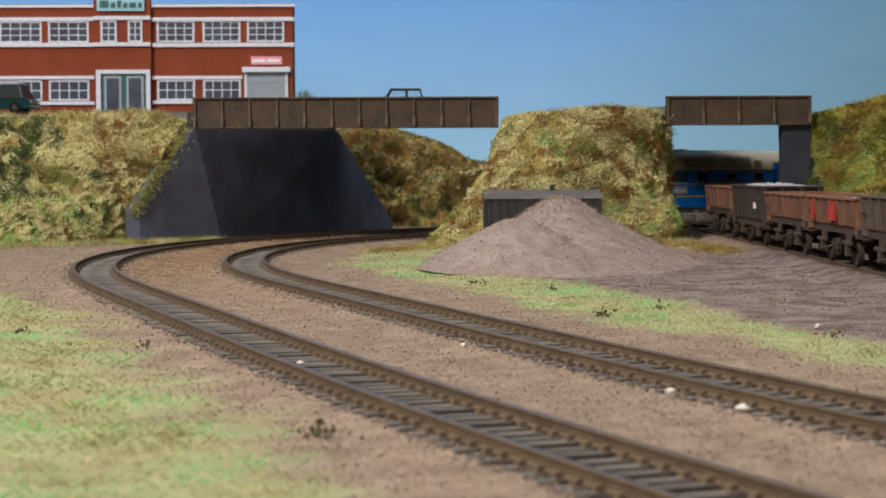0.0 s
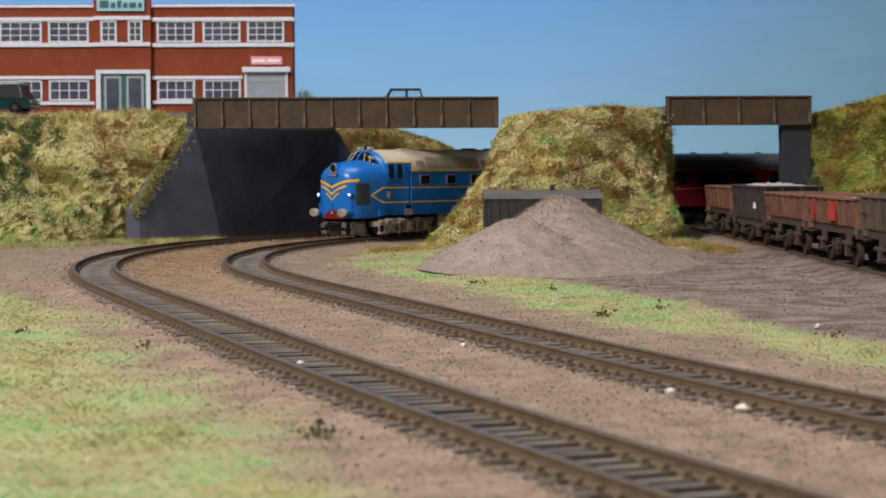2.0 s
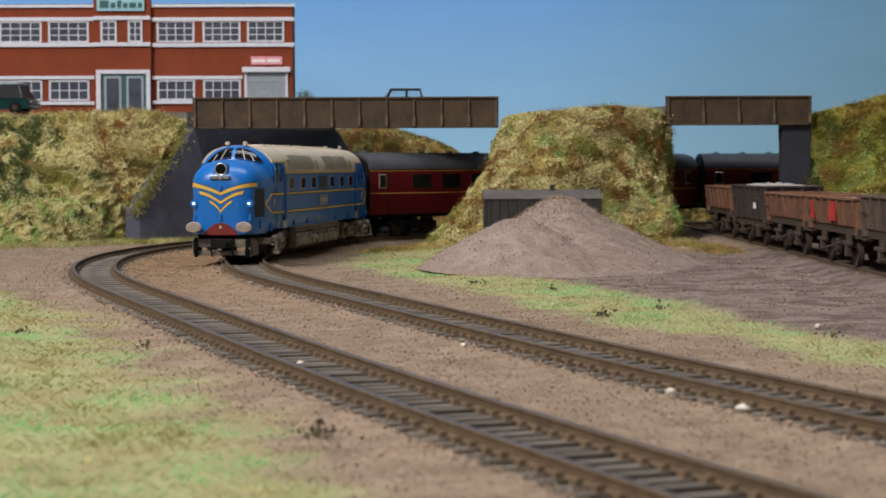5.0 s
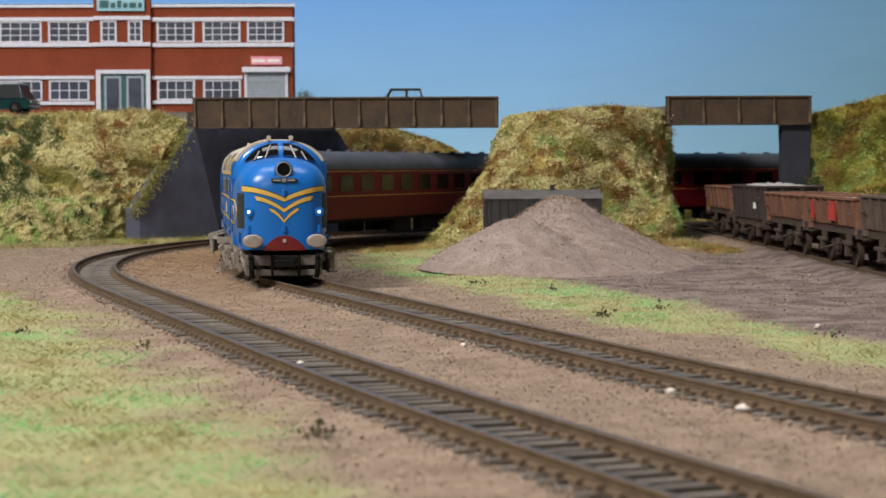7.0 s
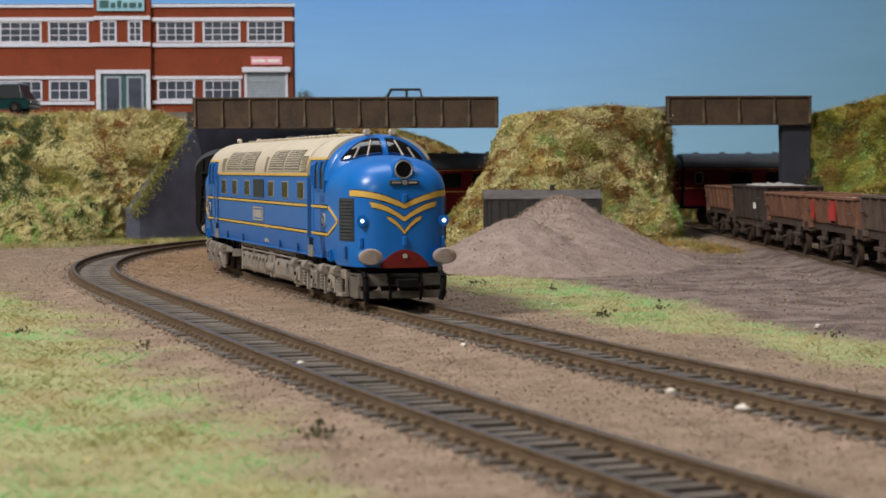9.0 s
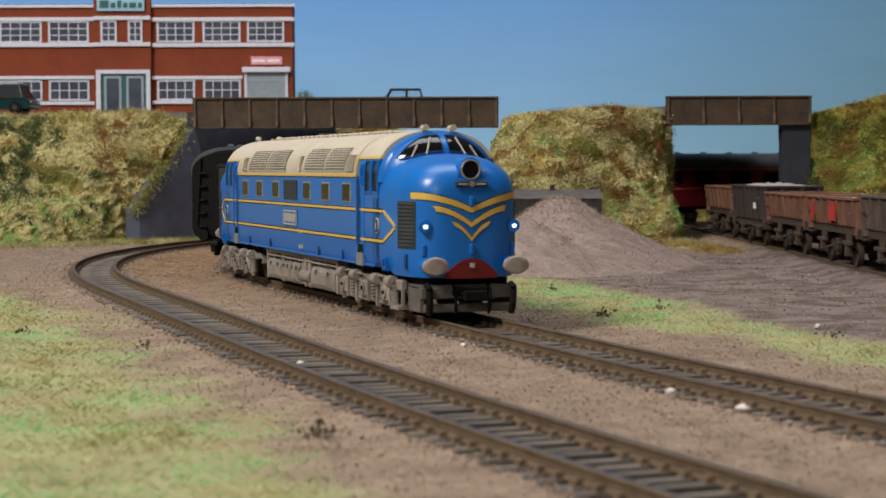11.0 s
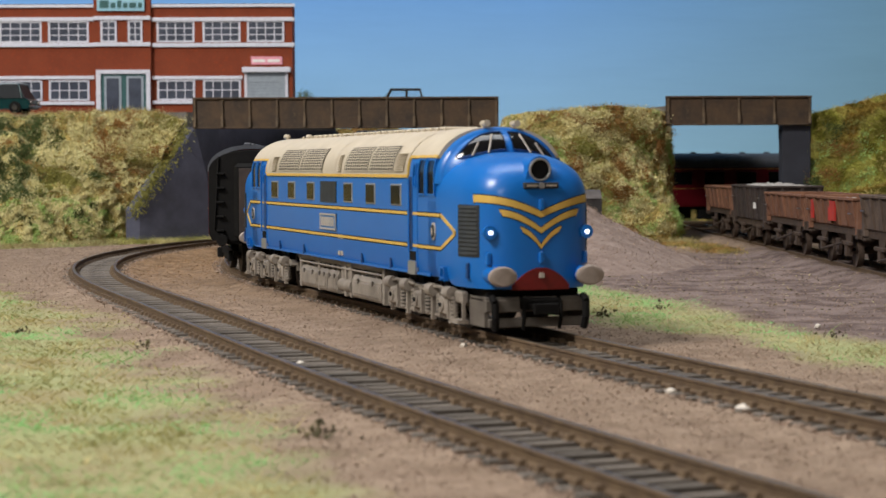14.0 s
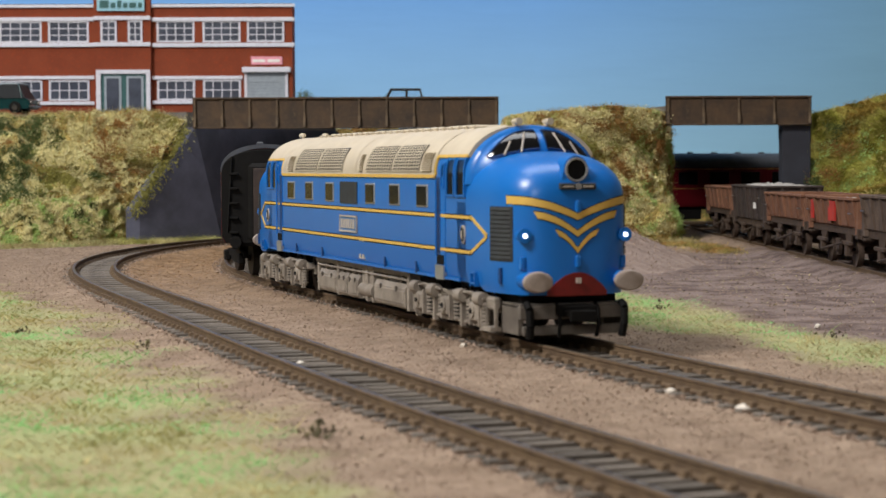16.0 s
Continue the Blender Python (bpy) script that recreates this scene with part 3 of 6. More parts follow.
tufts("foot_grass", "pale teased grass at the foot of the west bank", [(-330, 1020, -4.5), (-258, 1030, -4.5), (-226, 1062, -4.5), (-198, 1092, -4.5), (-176, 1102, -4.5), (-150, 1112, -4.5)], 6000, 6.0, 5.0, STRAW, 3)
tufts("foot_grass", "straw and olive grass along the foot of the wing wall", [(-200, 1090, -4.5), (-186, 1092, -4.5), (-160, 1112, -4.5), (-140, 1130, -4.5)], 3500, 4.0, 6.0, FOAM2, 7)
tufts("foot_grass", "green teased grass at the foot of the west bank", [(-330, 1014, -4.5), (-258, 1024, -4.5), (-226, 1056, -4.5), (-198, 1088, -4.5)], 4000, 6.0, 4.0, FLOCK, 4)


def fibres(label, g, n, count, length, material, seed):
    """Teased fibres all over a bank, thicker in patches."""
    rng = np.random.default_rng(seed)
    r, c = g.shape[:2]
    i0, j0 = rng.integers(0, r - 1, count), rng.integers(0, c - 1, count)
    p = g[i0, j0] + (g[i0 + 1, j0] - g[i0, j0]) * rng.uniform(0, 1, (count, 1)) + (g[i0, j0 + 1] - g[i0, j0]) * rng.uniform(0, 1, (count, 1))
    keep = np.array([noise.noise((a / 22, b / 22, z / 22 + seed)) for a, b, z in p]) + rng.normal(size=count) * 0.15 > 0.0
    p = p[keep] + n[i0, j0][keep] * 0.8
    blades("bank_fibre", label, p, rng.uniform(0.5, 1.0, len(p)) * length, rng.uniform(0.3, 0.6, len(p)), material, 0.9)


fibres("teased straw fibre on the west bank", *gL, 13000, 5.0, STRAW, 31)
fibres("teased green fibre on the west bank", *gL, 8000, 4.5, FLOCK, 32)
fibres("teased straw fibre on the mound", *gC, 10000, 4.0, STRAW, 33)
fibres("teased green fibre on the mound", *gC, 5000, 4.0, FOAM2, 34)
fibres("teased russet fibre on the far bank", *gF, 7000, 5.0, RUSSET, 35)
fibres("teased olive fibre on the east bank", *gR, 12000, 4.0, MOSS, 36)


def foam_patches():
    """Broad patches of differently toned foam on the west bank and the mound."""
    g, n = gL
    # dark green above and pale straw below also carry the bank's shade and light
    for tone, material, r0, r1, c0, c1, count, keep in (
            ("pale straw", PALE, 2, 26, 66, 130, 60000, -0.02), ("dark green", DEEP, 11, 26, 52, 92, 52000, -0.3), ("dark green", DEEP, 6, 16, 58, 88, 22000, -0.05),
            ("bright straw", PALE, 12, 20, 82, 104, 16000, -0.3), ("rusty brown", BROWN, 17, 26, 99, 118, 12000, -0.1), ("dark olive", OLIVE, 9, 15, 88, 106, 12000, -0.15),
            ("fresh green", MINT, 0, 9, 66, 128, 15000, 0.05), ("pale straw", PALE, 0, 9, 60, 126, 24000, 0.0), ("dark green", DEEP, 3, 8, 96, 124, 7000, 0.1), ("dark olive", OLIVE, 18, 26, 118, 130, 6000, -0.1)):
        clothe("bank_foliage", tone + " foam on the west bank", g[r0:r1, c0:c1], n[r0:r1, c0:c1], count, 0.95, material, 80 + r0 + c0, keep, True)
    g, n = gC
    clothe("bank_foliage", "pale straw foam on the mound", g[2:, 30:112], n[2:, 30:112], 70000, 0.85, PALE, 82, -0.02)
    clothe("bank_foliage", "rusty brown foam on the mound", g[8:, 36:104], n[8:, 36:104], 30000, 0.85, BROWN, 83, 0.14)
    clothe("bank_foliage", "fresh green foam on the mound", g[:, 70:104], n[:, 70:104], 16000, 0.85, MINT, 84, 0.05)
    g, n = gF
    clothe("bank_foliage", "russet foam on the far bank", g[:, :62], n[:, :62], 50000, 1.0, RUSSET, 88)
    clothe("bank_foliage", "rusty brown foam on the far bank", g[10:, :56], n[10:, :56], 9000, 1.1, BROWN, 89, 0.05)
    clothe("bank_foliage", "pale straw foam on the far bank", g[6:, :60], n[6:, :60], 16000, 1.0, PALE, 94, 0.08)
    clothe("bank_foliage", "deep green foam on the far bank", g[:14, :50], n[:14, :50], 18000, 1.0, DEEP, 90, -0.1)
    # dark foam on the added east end stands in for shade below the train
    clothe("bank_foliage", "deep green foam on the far bank", g[:, 66:], n[:, 66:], 26000, 1.0, DEEP, 87)
    g, n = gR
    clothe("bank_foliage", "olive green foam on the east bank", g[:, 24:52], n[:, 24:52], 70000, 0.9, MOSS, 85)
    clothe("bank_foliage", "fresh green foam on the east bank", g[:20, 26:40], n[:20, 26:40], 9000, 0.9, MINT, 86, 0.05)


foam_patches()


def crest_fringe(label, g, n, c0, c1, count, length, material, seed):
    """Teased fibres that stick up along the top of a bank."""
    rng = np.random.default_rng(seed)
    i0, j0 = rng.integers(g.shape[0] - 5, g.shape[0], count), rng.integers(c0, c1, count)
    p = g[i0, j0] + rng.normal(size=(count, 3)) * np.array([2.2, 1.6, 0.5])
    blades("crest_fibre", label, p, rng.uniform(0.4, 1.0, count) * length, rng.uniform(0.2, 0.4, count), material, 1.1)


crest_fringe("pale teased fibres along the top of the west bank", *gL, 62, 130, 4200, 5.0, STRAW, 91)
crest_fringe("pale teased fibres along the top of the mound", *gC, 34, 112, 5200, 3.6, STRAW, 92)
crest_fringe("olive teased fibres along the top of the east bank", *gR, 26, 52, 2600, 4.0, MOSS, 93)


def clumps(place, g, n, jobs, seed):
    """Foam bushes of mixed tones pressed into a bank, each a loose blob of crumbs."""
    rng = np.random.default_rng(seed)
    r, c = g.shape[:2]
    for material, tone, count, i0, i1, j0, j1 in jobs:
        pts = []
        for _ in range(count):
            i, j = int(rng.integers(int(i0 * r), max(int(i1 * r) - 1, 1))), int(rng.integers(int(j0 * c), int(j1 * c) - 1))
            rad = rng.uniform(5, 16)
            m = int(46 * rad)
            d = rng.normal(size=(m, 3)) * np.array([1.0, 0.6, 0.6]) * rad * 0.45
            off = d @ n[i, j]
            d += n[i, j] * (np.abs(off) * 0.3 - off)[:, None]
            pts.append(g[i, j] + d * (0.45 + 0.55 * rng.uniform(size=(m, 1))))
        p = np.concatenate(pts)
        scatter("foam_clump", tone + " foam clumps pressed into the " + place, p, rng.uniform(0.4, 0.8, len(p)), material, category="foliage")


clumps("west bank", *gL, [(PALE, "pale straw", 34, 0.5, 0.97, 0.7, 1.0), (PALE, "pale straw", 22, 0.1, 0.55, 0.42, 0.9), (OLIVE, "olive", 22, 0.05, 0.8, 0.4, 1.0), (DEEP, "deep green", 16, 0.5, 0.95, 0.3, 0.6), (DEEP, "deep green", 6, 0.2, 0.5, 0.66, 0.98), (BROWN, "brown", 16, 0.2, 0.98, 0.55, 1.0), (MINT, "fresh green", 16, 0.0, 0.45, 0.42, 1.0), (PALE, "pale straw", 14, 0.0, 0.4, 0.5, 0.95)], 41)
clumps("mound", *gC, [(PALE, "pale straw", 60, 0.1, 1.0, 0.2, 0.75), (OLIVE, "olive", 26, 0.05, 0.95, 0.2, 0.75), (BROWN, "brown", 46, 0.1, 0.95, 0.2, 0.75), (MINT, "fresh green", 22, 0.0, 0.9, 0.3, 0.8)], 42)
clumps("east bank", *gR, [(OLIVE, "olive", 40, 0.1, 0.95, 0.2, 0.7), (BROWN, "brown", 22, 0.3, 1.0, 0.2, 0.7), (DEEP, "deep green", 34, 0.1, 0.95, 0.2, 0.7), (MINT, "fresh green", 8, 0.1, 0.6, 0.2, 0.5)], 43)
clumps("far bank", *gF, [(BROWN, "rusty brown", 34, 0.3, 1.0, 0.1, 0.9), (OLIVE, "olive", 20, 0.1, 0.9, 0.1, 0.9), (DEEP, "deep green", 16, 0.0, 0.6, 0.1, 0.7), (PALE, "pale straw", 12, 0.5, 1.0, 0.2, 0.8)], 44)


def wing_scrub():
    rng = np.random.default_rng(9)
    t = rng.uniform(0, 1, 2600)
    p = np.stack([-158 - 29 * t, 1122 - 28 * t, 65 - 50 * t], -1) + rng.normal(size=(2600, 3)) * np.array([2.6, 2.2, 2.4])
    scatter("foam_clump", "olive foam along the edge of the wing wall", p, rng.uniform(0.5, 1.1, 2600), OLIVE, category="foliage")


wing_scrub()


def corner_bush():
    rng = np.random.default_rng(15)
    d = rng.normal(size=(1500, 3)) * np.array([3.2, 2.6, 4.4])
    p = np.array([-97, 1272, 85.5]) + d
    p[:, 2] = np.clip(p[:, 2], 76.7, None)
    scatter("foam_clump", "dark green foam bush beside the factory corner", p, rng.uniform(0.5, 1.0, 1500), DEEP, category="foliage")


corner_bush()
for x, y, z in ((90, 1090, 80), (96, 1089, 80.5), (62, 1086, 77), (120, 1098, 79), (101, 1092, 81)):
    rng_ = np.random.default_rng(int(x))
    pp = np.stack([rng_.normal(x, 3, 60), rng_.normal(y, 2, 60), z - 4.5 + np.abs(rng_.normal(0, 1.6, 60))], -1)
    scatter("weed", "dark dry twig clump on the crest of the mound", pp, rng_.uniform(0.3, 0.8, 60), WEED, category="weed")


def build_upper():
    t = tagged(part("road", prism(bmesh.new(), [(-900, 1165), (-230, 1165), (-160, 1130), (-75, 1262), (-75, 1270), (-110, 1480), (-900, 1480)], 60, 76.5), ROAD), "grey upper road and forecourt before the factory", "road", kind="structure")
    tagged(part("road_east", prism(bmesh.new(), [(230, 1115), (900, 1115), (900, 1240), (230, 1240)], 60, 74), ROAD), "grey upper road on the east bank", "road", kind="structure")


build_upper()


# ---------------------------------------------------------------- bridges
def abutment():
    P0, P1, P2, P3 = (-184, 1095), (-153, 1120), (-73, 1261), (-38, 1345)
    PB = (-138, 1134)  # foot of the battered corner
    bm = bmesh.new()
    prism(bm, [PB, P2, (-100, 1275), (-180, 1135)], -8, 67, top=[P1, P2, (-100, 1275), (-180, 1135)])
    t = part("abutment", bm, CONC)
    tagged(t, "dark blue-grey painted abutment with sloping wing walls", "bridge abutment", kind="structure")
    for a, foot, b, back, end in ((P1, PB, P0, (-10, 10), 16), (P2, P2, P3, (-12, 8), 2)):
        w = bmesh.new()
        prism(w, [foot, b, (b[0] + back[0], b[1] + back[1]), (a[0] + back[0], a[1] + back[1])], -8, [66.9, end, end, 66.9], top=[a, b, (b[0] + back[0], b[1] + back[1]), (a[0] + back[0], a[1] + back[1])])
        part("wing_wall", w, CONC, t)


abutment()


def girder_bridge(x0, x1, y0, y1, z0, z1, ribs, deck, label, group):
    b = empty("plate_girder_bridge", label, "bridge", group, at=((x0 + x1) / 2, y0, z0))
    cx = (x0 + x1) / 2
    L = (x1 - x0) / 2
    H = z1 - z0
    for yy in (0.0,):
        g = BX(-L, L, yy, yy + 1.6, 0.8, H - 0.8)
        box(g, -L, L, yy - 1.5, yy + 3, 0, 1.0, bevel=0.2)
        box(g, -L, L, yy - 1.5, yy + 3, H - 1.2, H, bevel=0.2)
        gi = part("girder", g, GIRDER, b)
        for i in range(ribs):
            x = -L + 1.4 + (2 * L - 2.8) * i / (ribs - 1)
            st = BX(x - 0.5, x + 0.5, yy - 1.4, yy, 1.0, H - 1.2)
            loft(st, [[(x + a, yy - 3.0, 1.0), (x + a, yy - 1.3, 1.0), (x + a, yy - 1.3, 7.5), (x + a, yy - 1.6, 7.5)] for a in (-0.7, 0.7)])
            part("stiffener", st, GIRDERPALE, gi, "pale brown stiffener with its highlight put into the colour")
    # unseen rear of the deck is added depth that shades the train below
    dk = prism(bmesh.new(), [(p[0] - cx, p[1] - y0) for p in deck], 9, 12)
    part("deck", dk, ROAD, b, "grey road deck, drawn back out of view to shade the train")
    return b


# deck outlines reach back to y 1262 and 1270 to throw shade
girder_bridge(-151.8, 34.0, 1100, 1200, 65.4, 84.4, 12, [(-150, 1102), (33, 1102), (36, 1262), (-74, 1262)], "long brown plate girder road bridge over both running lines", "bridges")
girder_bridge(135.6, 224.2, 1100, 1200, 66.5, 84.3, 5, [(137, 1102), (223, 1102), (226, 1270), (110, 1270)], "short brown plate girder bridge over the siding", "bridges")
tagged(part("bridge_pier", BX(207, 224.5, 1103, 1114, -8, 66.3, bevel=0.4), PIER), "dark grey square bridge pier", "pier", kind="structure")


# ---------------------------------------------------------------- factory
FY = 1280.0


def ux(u):
    return (u - 784) * 0.4005


def vz(v):
    return 160.0 - 0.4 * v


def window(parent, u0, u1, v0, v1, y, nx, ny):
    x0, x1, z0, z1 = ux(u0), ux(u1), vz(v1), vz(v0)
    w = part("window", BX(x0, x1, y - 0.6, y - 0.3, z0, z1), WINGL, parent, "dark multi-pane factory window")
    fr = bmesh.new()
    for a in (x0, x1):
        box(fr, a - 0.7, a + 0.7, y - 1.1, y - 0.6, z0 - 0.6, z1 + 0.6)
    for a in (z0, z1):
        box(fr, x0, x1, y - 1.1, y - 0.6, a - 0.6, a + 0.6)
    part("frame", fr, TRIM, w)
    for i in range(1, nx):
        x = x0 + (x1 - x0) * i / nx
        part("glazing_bar", BX(x - 0.32, x + 0.32, y - 0.95, y - 0.6, z0 + 0.6, z1 - 0.6), TRIM, w)
    for i in range(1, ny):
        z = z0 + (z1 - z0) * i / ny
        part("glazing_bar", BX(x0 + 0.7, x1 - 0.7, y - 0.9, y - 0.6, z - 0.32, z + 0.32), TRIM, w)


def factory():
    f = empty("factory", "two-storey red brick factory with white bands and steel windows", "factory building", at=(0, 0, 0))
    zb = 76.5
    part("wall", BX(ux(-230), ux(520), FY, FY + 22, zb, vz(10)), BRICK, f, "red brick block")
    part("entrance_bay", BX(ux(172), ux(272), FY - 4, FY - 0.05, zb, vz(-12)), BRICK, f)
    yb = FY - 4
    for u0, u1, v0, v1, y in ((-230, 172, 8, 13, FY), (272, 525, 8, 13, FY), (-230, 172, 30, 37, FY), (272, 524, 31, 38, FY), (-230, 172, 75, 82, FY), (272, 524, 76, 83, FY), (172, 272, 29, 36, yb), (172, 272, 75, 82, yb), (-230, 172, 133, 139, FY), (-230, 172, 178, 184, FY), (272, 432, 134, 140, FY), (272, 348, 177, 183, FY), (172, 272, -14, -8, yb)):
        part("band", BX(ux(u0), ux(u1), y - 1.8, y, vz(v1), vz(v0), bevel=0.2), TRIM, f, "white painted band")
    for u0, u1 in ((76, 92), (160, 172), (347, 364), (428, 442)):
        part("pilaster", BX(ux(u0), ux(u1), FY - 0.8, FY, vz(75), vz(38)), BRICK, f)
    for u0, u1 in ((-80, -10), (6, 77), (92, 160), (283, 346), (364, 427), (442, 504)):
        window(f, u0, u1, 38, 73, FY, 4, 3)
    for u0, u1 in ((186, 211), (234, 256)):
        window(f, u0, u1, 38, 73, yb, 2, 3)
    for u0, u1 in ((-80, -10), (6, 77), (92, 160), (283, 346), (364, 427)):
        window(f, u0, u1, 142, 175, FY, 4, 2)
    d = bmesh.new()
    for a, b in ((176, 184), (264, 271)):
        box(d, ux(a), ux(b), yb - 2.4, yb, zb, vz(123))
    box(d, ux(184), ux(264), yb - 2.4, yb, vz(130), vz(123))
    e = part("door_surround", d, TRIM, f, "white door surround")
    part("door_panel", BX(ux(184), ux(264), yb - 0.8, yb - 0.1, zb, vz(130)), TEAL, e, "teal door panel")
    for a, b in ((190, 220), (229, 259)):
        dd = bmesh.new()
        box(dd, ux(a), ux(b), yb - 1.5, yb - 0.8, zb, vz(134))
        dr = part("door", dd, SHUT, e, "pale grey framed glazed door")
        part("pane", BX(ux(a + 4), ux(b - 4), yb - 1.8, yb - 1.5, zb + 3, vz(138)), WINGL, dr)
    c = part("canopy", BX(ux(432), ux(517), FY - 5, FY, vz(128), vz(119), bevel=0.3), TRIM, f, "white loading canopy")
    for a, b in ((435, 440), (507, 512)):
        part("jamb", BX(ux(a), ux(b), FY - 2, FY, zb, vz(128)), TRIM, f)
    sh = part("roller_shutter", BX(ux(440), ux(507), FY - 1.0, FY, zb, vz(128)), SHUT, f, "closed grey roller shutter")
    for i in range(12):
        z = zb + 1 + i * 2.2
        part("slat", BX(ux(440), ux(507), FY - 1.35, FY - 1.0, z, z + 1.7, bevel=0.1), SHUT, sh)
    p = part("goods_sign", BX(ux(447), ux(502), FY - 1.4, FY, vz(114), vz(100)), PINK, f, "small pink sign with faded writing")
    for i, (a, b) in enumerate(((450, 472), (476, 498))):
        part("writing", BX(ux(a), ux(b), FY - 1.6, FY - 1.4, vz(110), vz(105)), WHITEP, p)
    n = part("name_board", BX(ux(179), ux(262), yb - 2.2, yb, vz(20), vz(-12)), CYAN, f, "pale blue company board with teal writing")
    for a, b, c_, d_ in ((184, 200, 2, 15), (203, 212, 6, 15), (215, 222, 2, 15), (225, 233, 6, 15), (236, 248, 6, 15), (251, 258, 6, 15)):
        part("writing", BX(ux(a), ux(b), yb - 2.5, yb - 2.2, vz(d_), vz(c_)), TEAL, n)
    part("roof", BX(ux(-230), ux(519), FY + 1, FY + 21, vz(10), vz(10) + 1.5), ROAD, f)


factory()


# ---------------------------------------------------------------- road vehicles
def motor_car(name, label, at, rz, paint, top, L=52.0, Wd=20.0, H=17.0, van=False, belt=10.0):
    c = empty(name, label, "car", "road vehicles", at=at, rz=rz)
    h = L / 2
    zb = 3.0
    prof = [(-h, zb + 1), (-h, belt - 1), (-h + 1.5, belt), (h - 15 if not van else h - 3, belt), (h - 2 if not van else h - 0.8, belt - 1.2), (h, belt - 3.5), (h, zb + 1), (h - 2, zb), (-h + 2, zb)]
    b = loft(bmesh.new(), [[(x, yy * k, z) for x, z in prof] for yy, k in ((-Wd / 2, 0.94), (-Wd / 2, 1.0), (Wd / 2, 1.0), (Wd / 2, 0.94))])
    body = part("body", b, paint, c)
    x0, x1 = (-h + 2, h - 7) if van else (-h + 5, h - 17)
    gl = loft(bmesh.new(), [[(x0, -Wd / 2 + .8, belt), (x1 + 4, -Wd / 2 + .8, belt), (x1 + 4, Wd / 2 - .8, belt), (x0, Wd / 2 - .8, belt)], [(x0 + 2.5, -Wd / 2 + 2, H - 1), (x1 - 1, -Wd / 2 + 2, H - 1), (x1 - 1, Wd / 2 - 2, H - 1), (x0 + 2.5, Wd / 2 - 2, H - 1)]])
    part("glasshouse", gl, CARGL if van else CLEAR, c, "dark glazed cabin" if van else "clear glazed cabin")
    part("roof", BX(x0 + 2, x1 - 0.4, -Wd / 2 + 1.7, Wd / 2 - 1.7, H - 1.2, H, bevel=0.5), top, c)
    for x, dx in ((x0 + 1.2, 1.3), ((x0 + x1) / 2, 0), (x1 + 1.6, -2.6)):
        for sy_ in (-1, 1):
            part("pillar", rod(bmesh.new(), (x, sy_ * (Wd / 2 - 0.9), belt), (x + dx, sy_ * (Wd / 2 - 1.9), H - 1), 0.6, 6), paint, c)
    for x in (-h + 10, h - 10):
        for sy_ in (-1, 1):
            w = part("wheel", rod(bmesh.new(), (x, sy_ * (Wd / 2 - 3.6), 4), (x, sy_ * (Wd / 2 + 0.1), 4), 4, 16), BLACK, c, smooth=True)
            part("hub_cap", rod(bmesh.new(), (x, sy_ * (Wd / 2 + 0.1), 4), (x, sy_ * (Wd / 2 + 0.5), 4), 1.8, 10), CHROME, w)
    for sx in (-1, 1):
        part("bumper", BX(sx * h - 0.8, sx * h + 0.8, -Wd / 2, Wd / 2, zb + 1, zb + 2.6, bevel=0.3), CHROME, c)
        for sy_ in (-1, 1):
            part("headlight" if sx > 0 else "tail_light", rod(bmesh.new(), (sx * (h - 0.2), sy_ * (Wd / 2 - 3), 7.2), (sx * (h + 0.5), sy_ * (Wd / 2 - 3), 7.2), 1.4, 10), STEEL if sx > 0 else RED, c)
    return c


motor_car("estate_car", "dark green vintage van with pale roof parked before the factory", (-295, 1190, 77.5), -6, CARGREEN, SHUT, L=56, Wd=21, H=20, van=True)
motor_car("saloon_car", "dark saloon car crossing the girder bridge", (-28.7, 1150, 77.4), 180, CARDARK, CARDARK, L=44, H=14.0, belt=8.4)


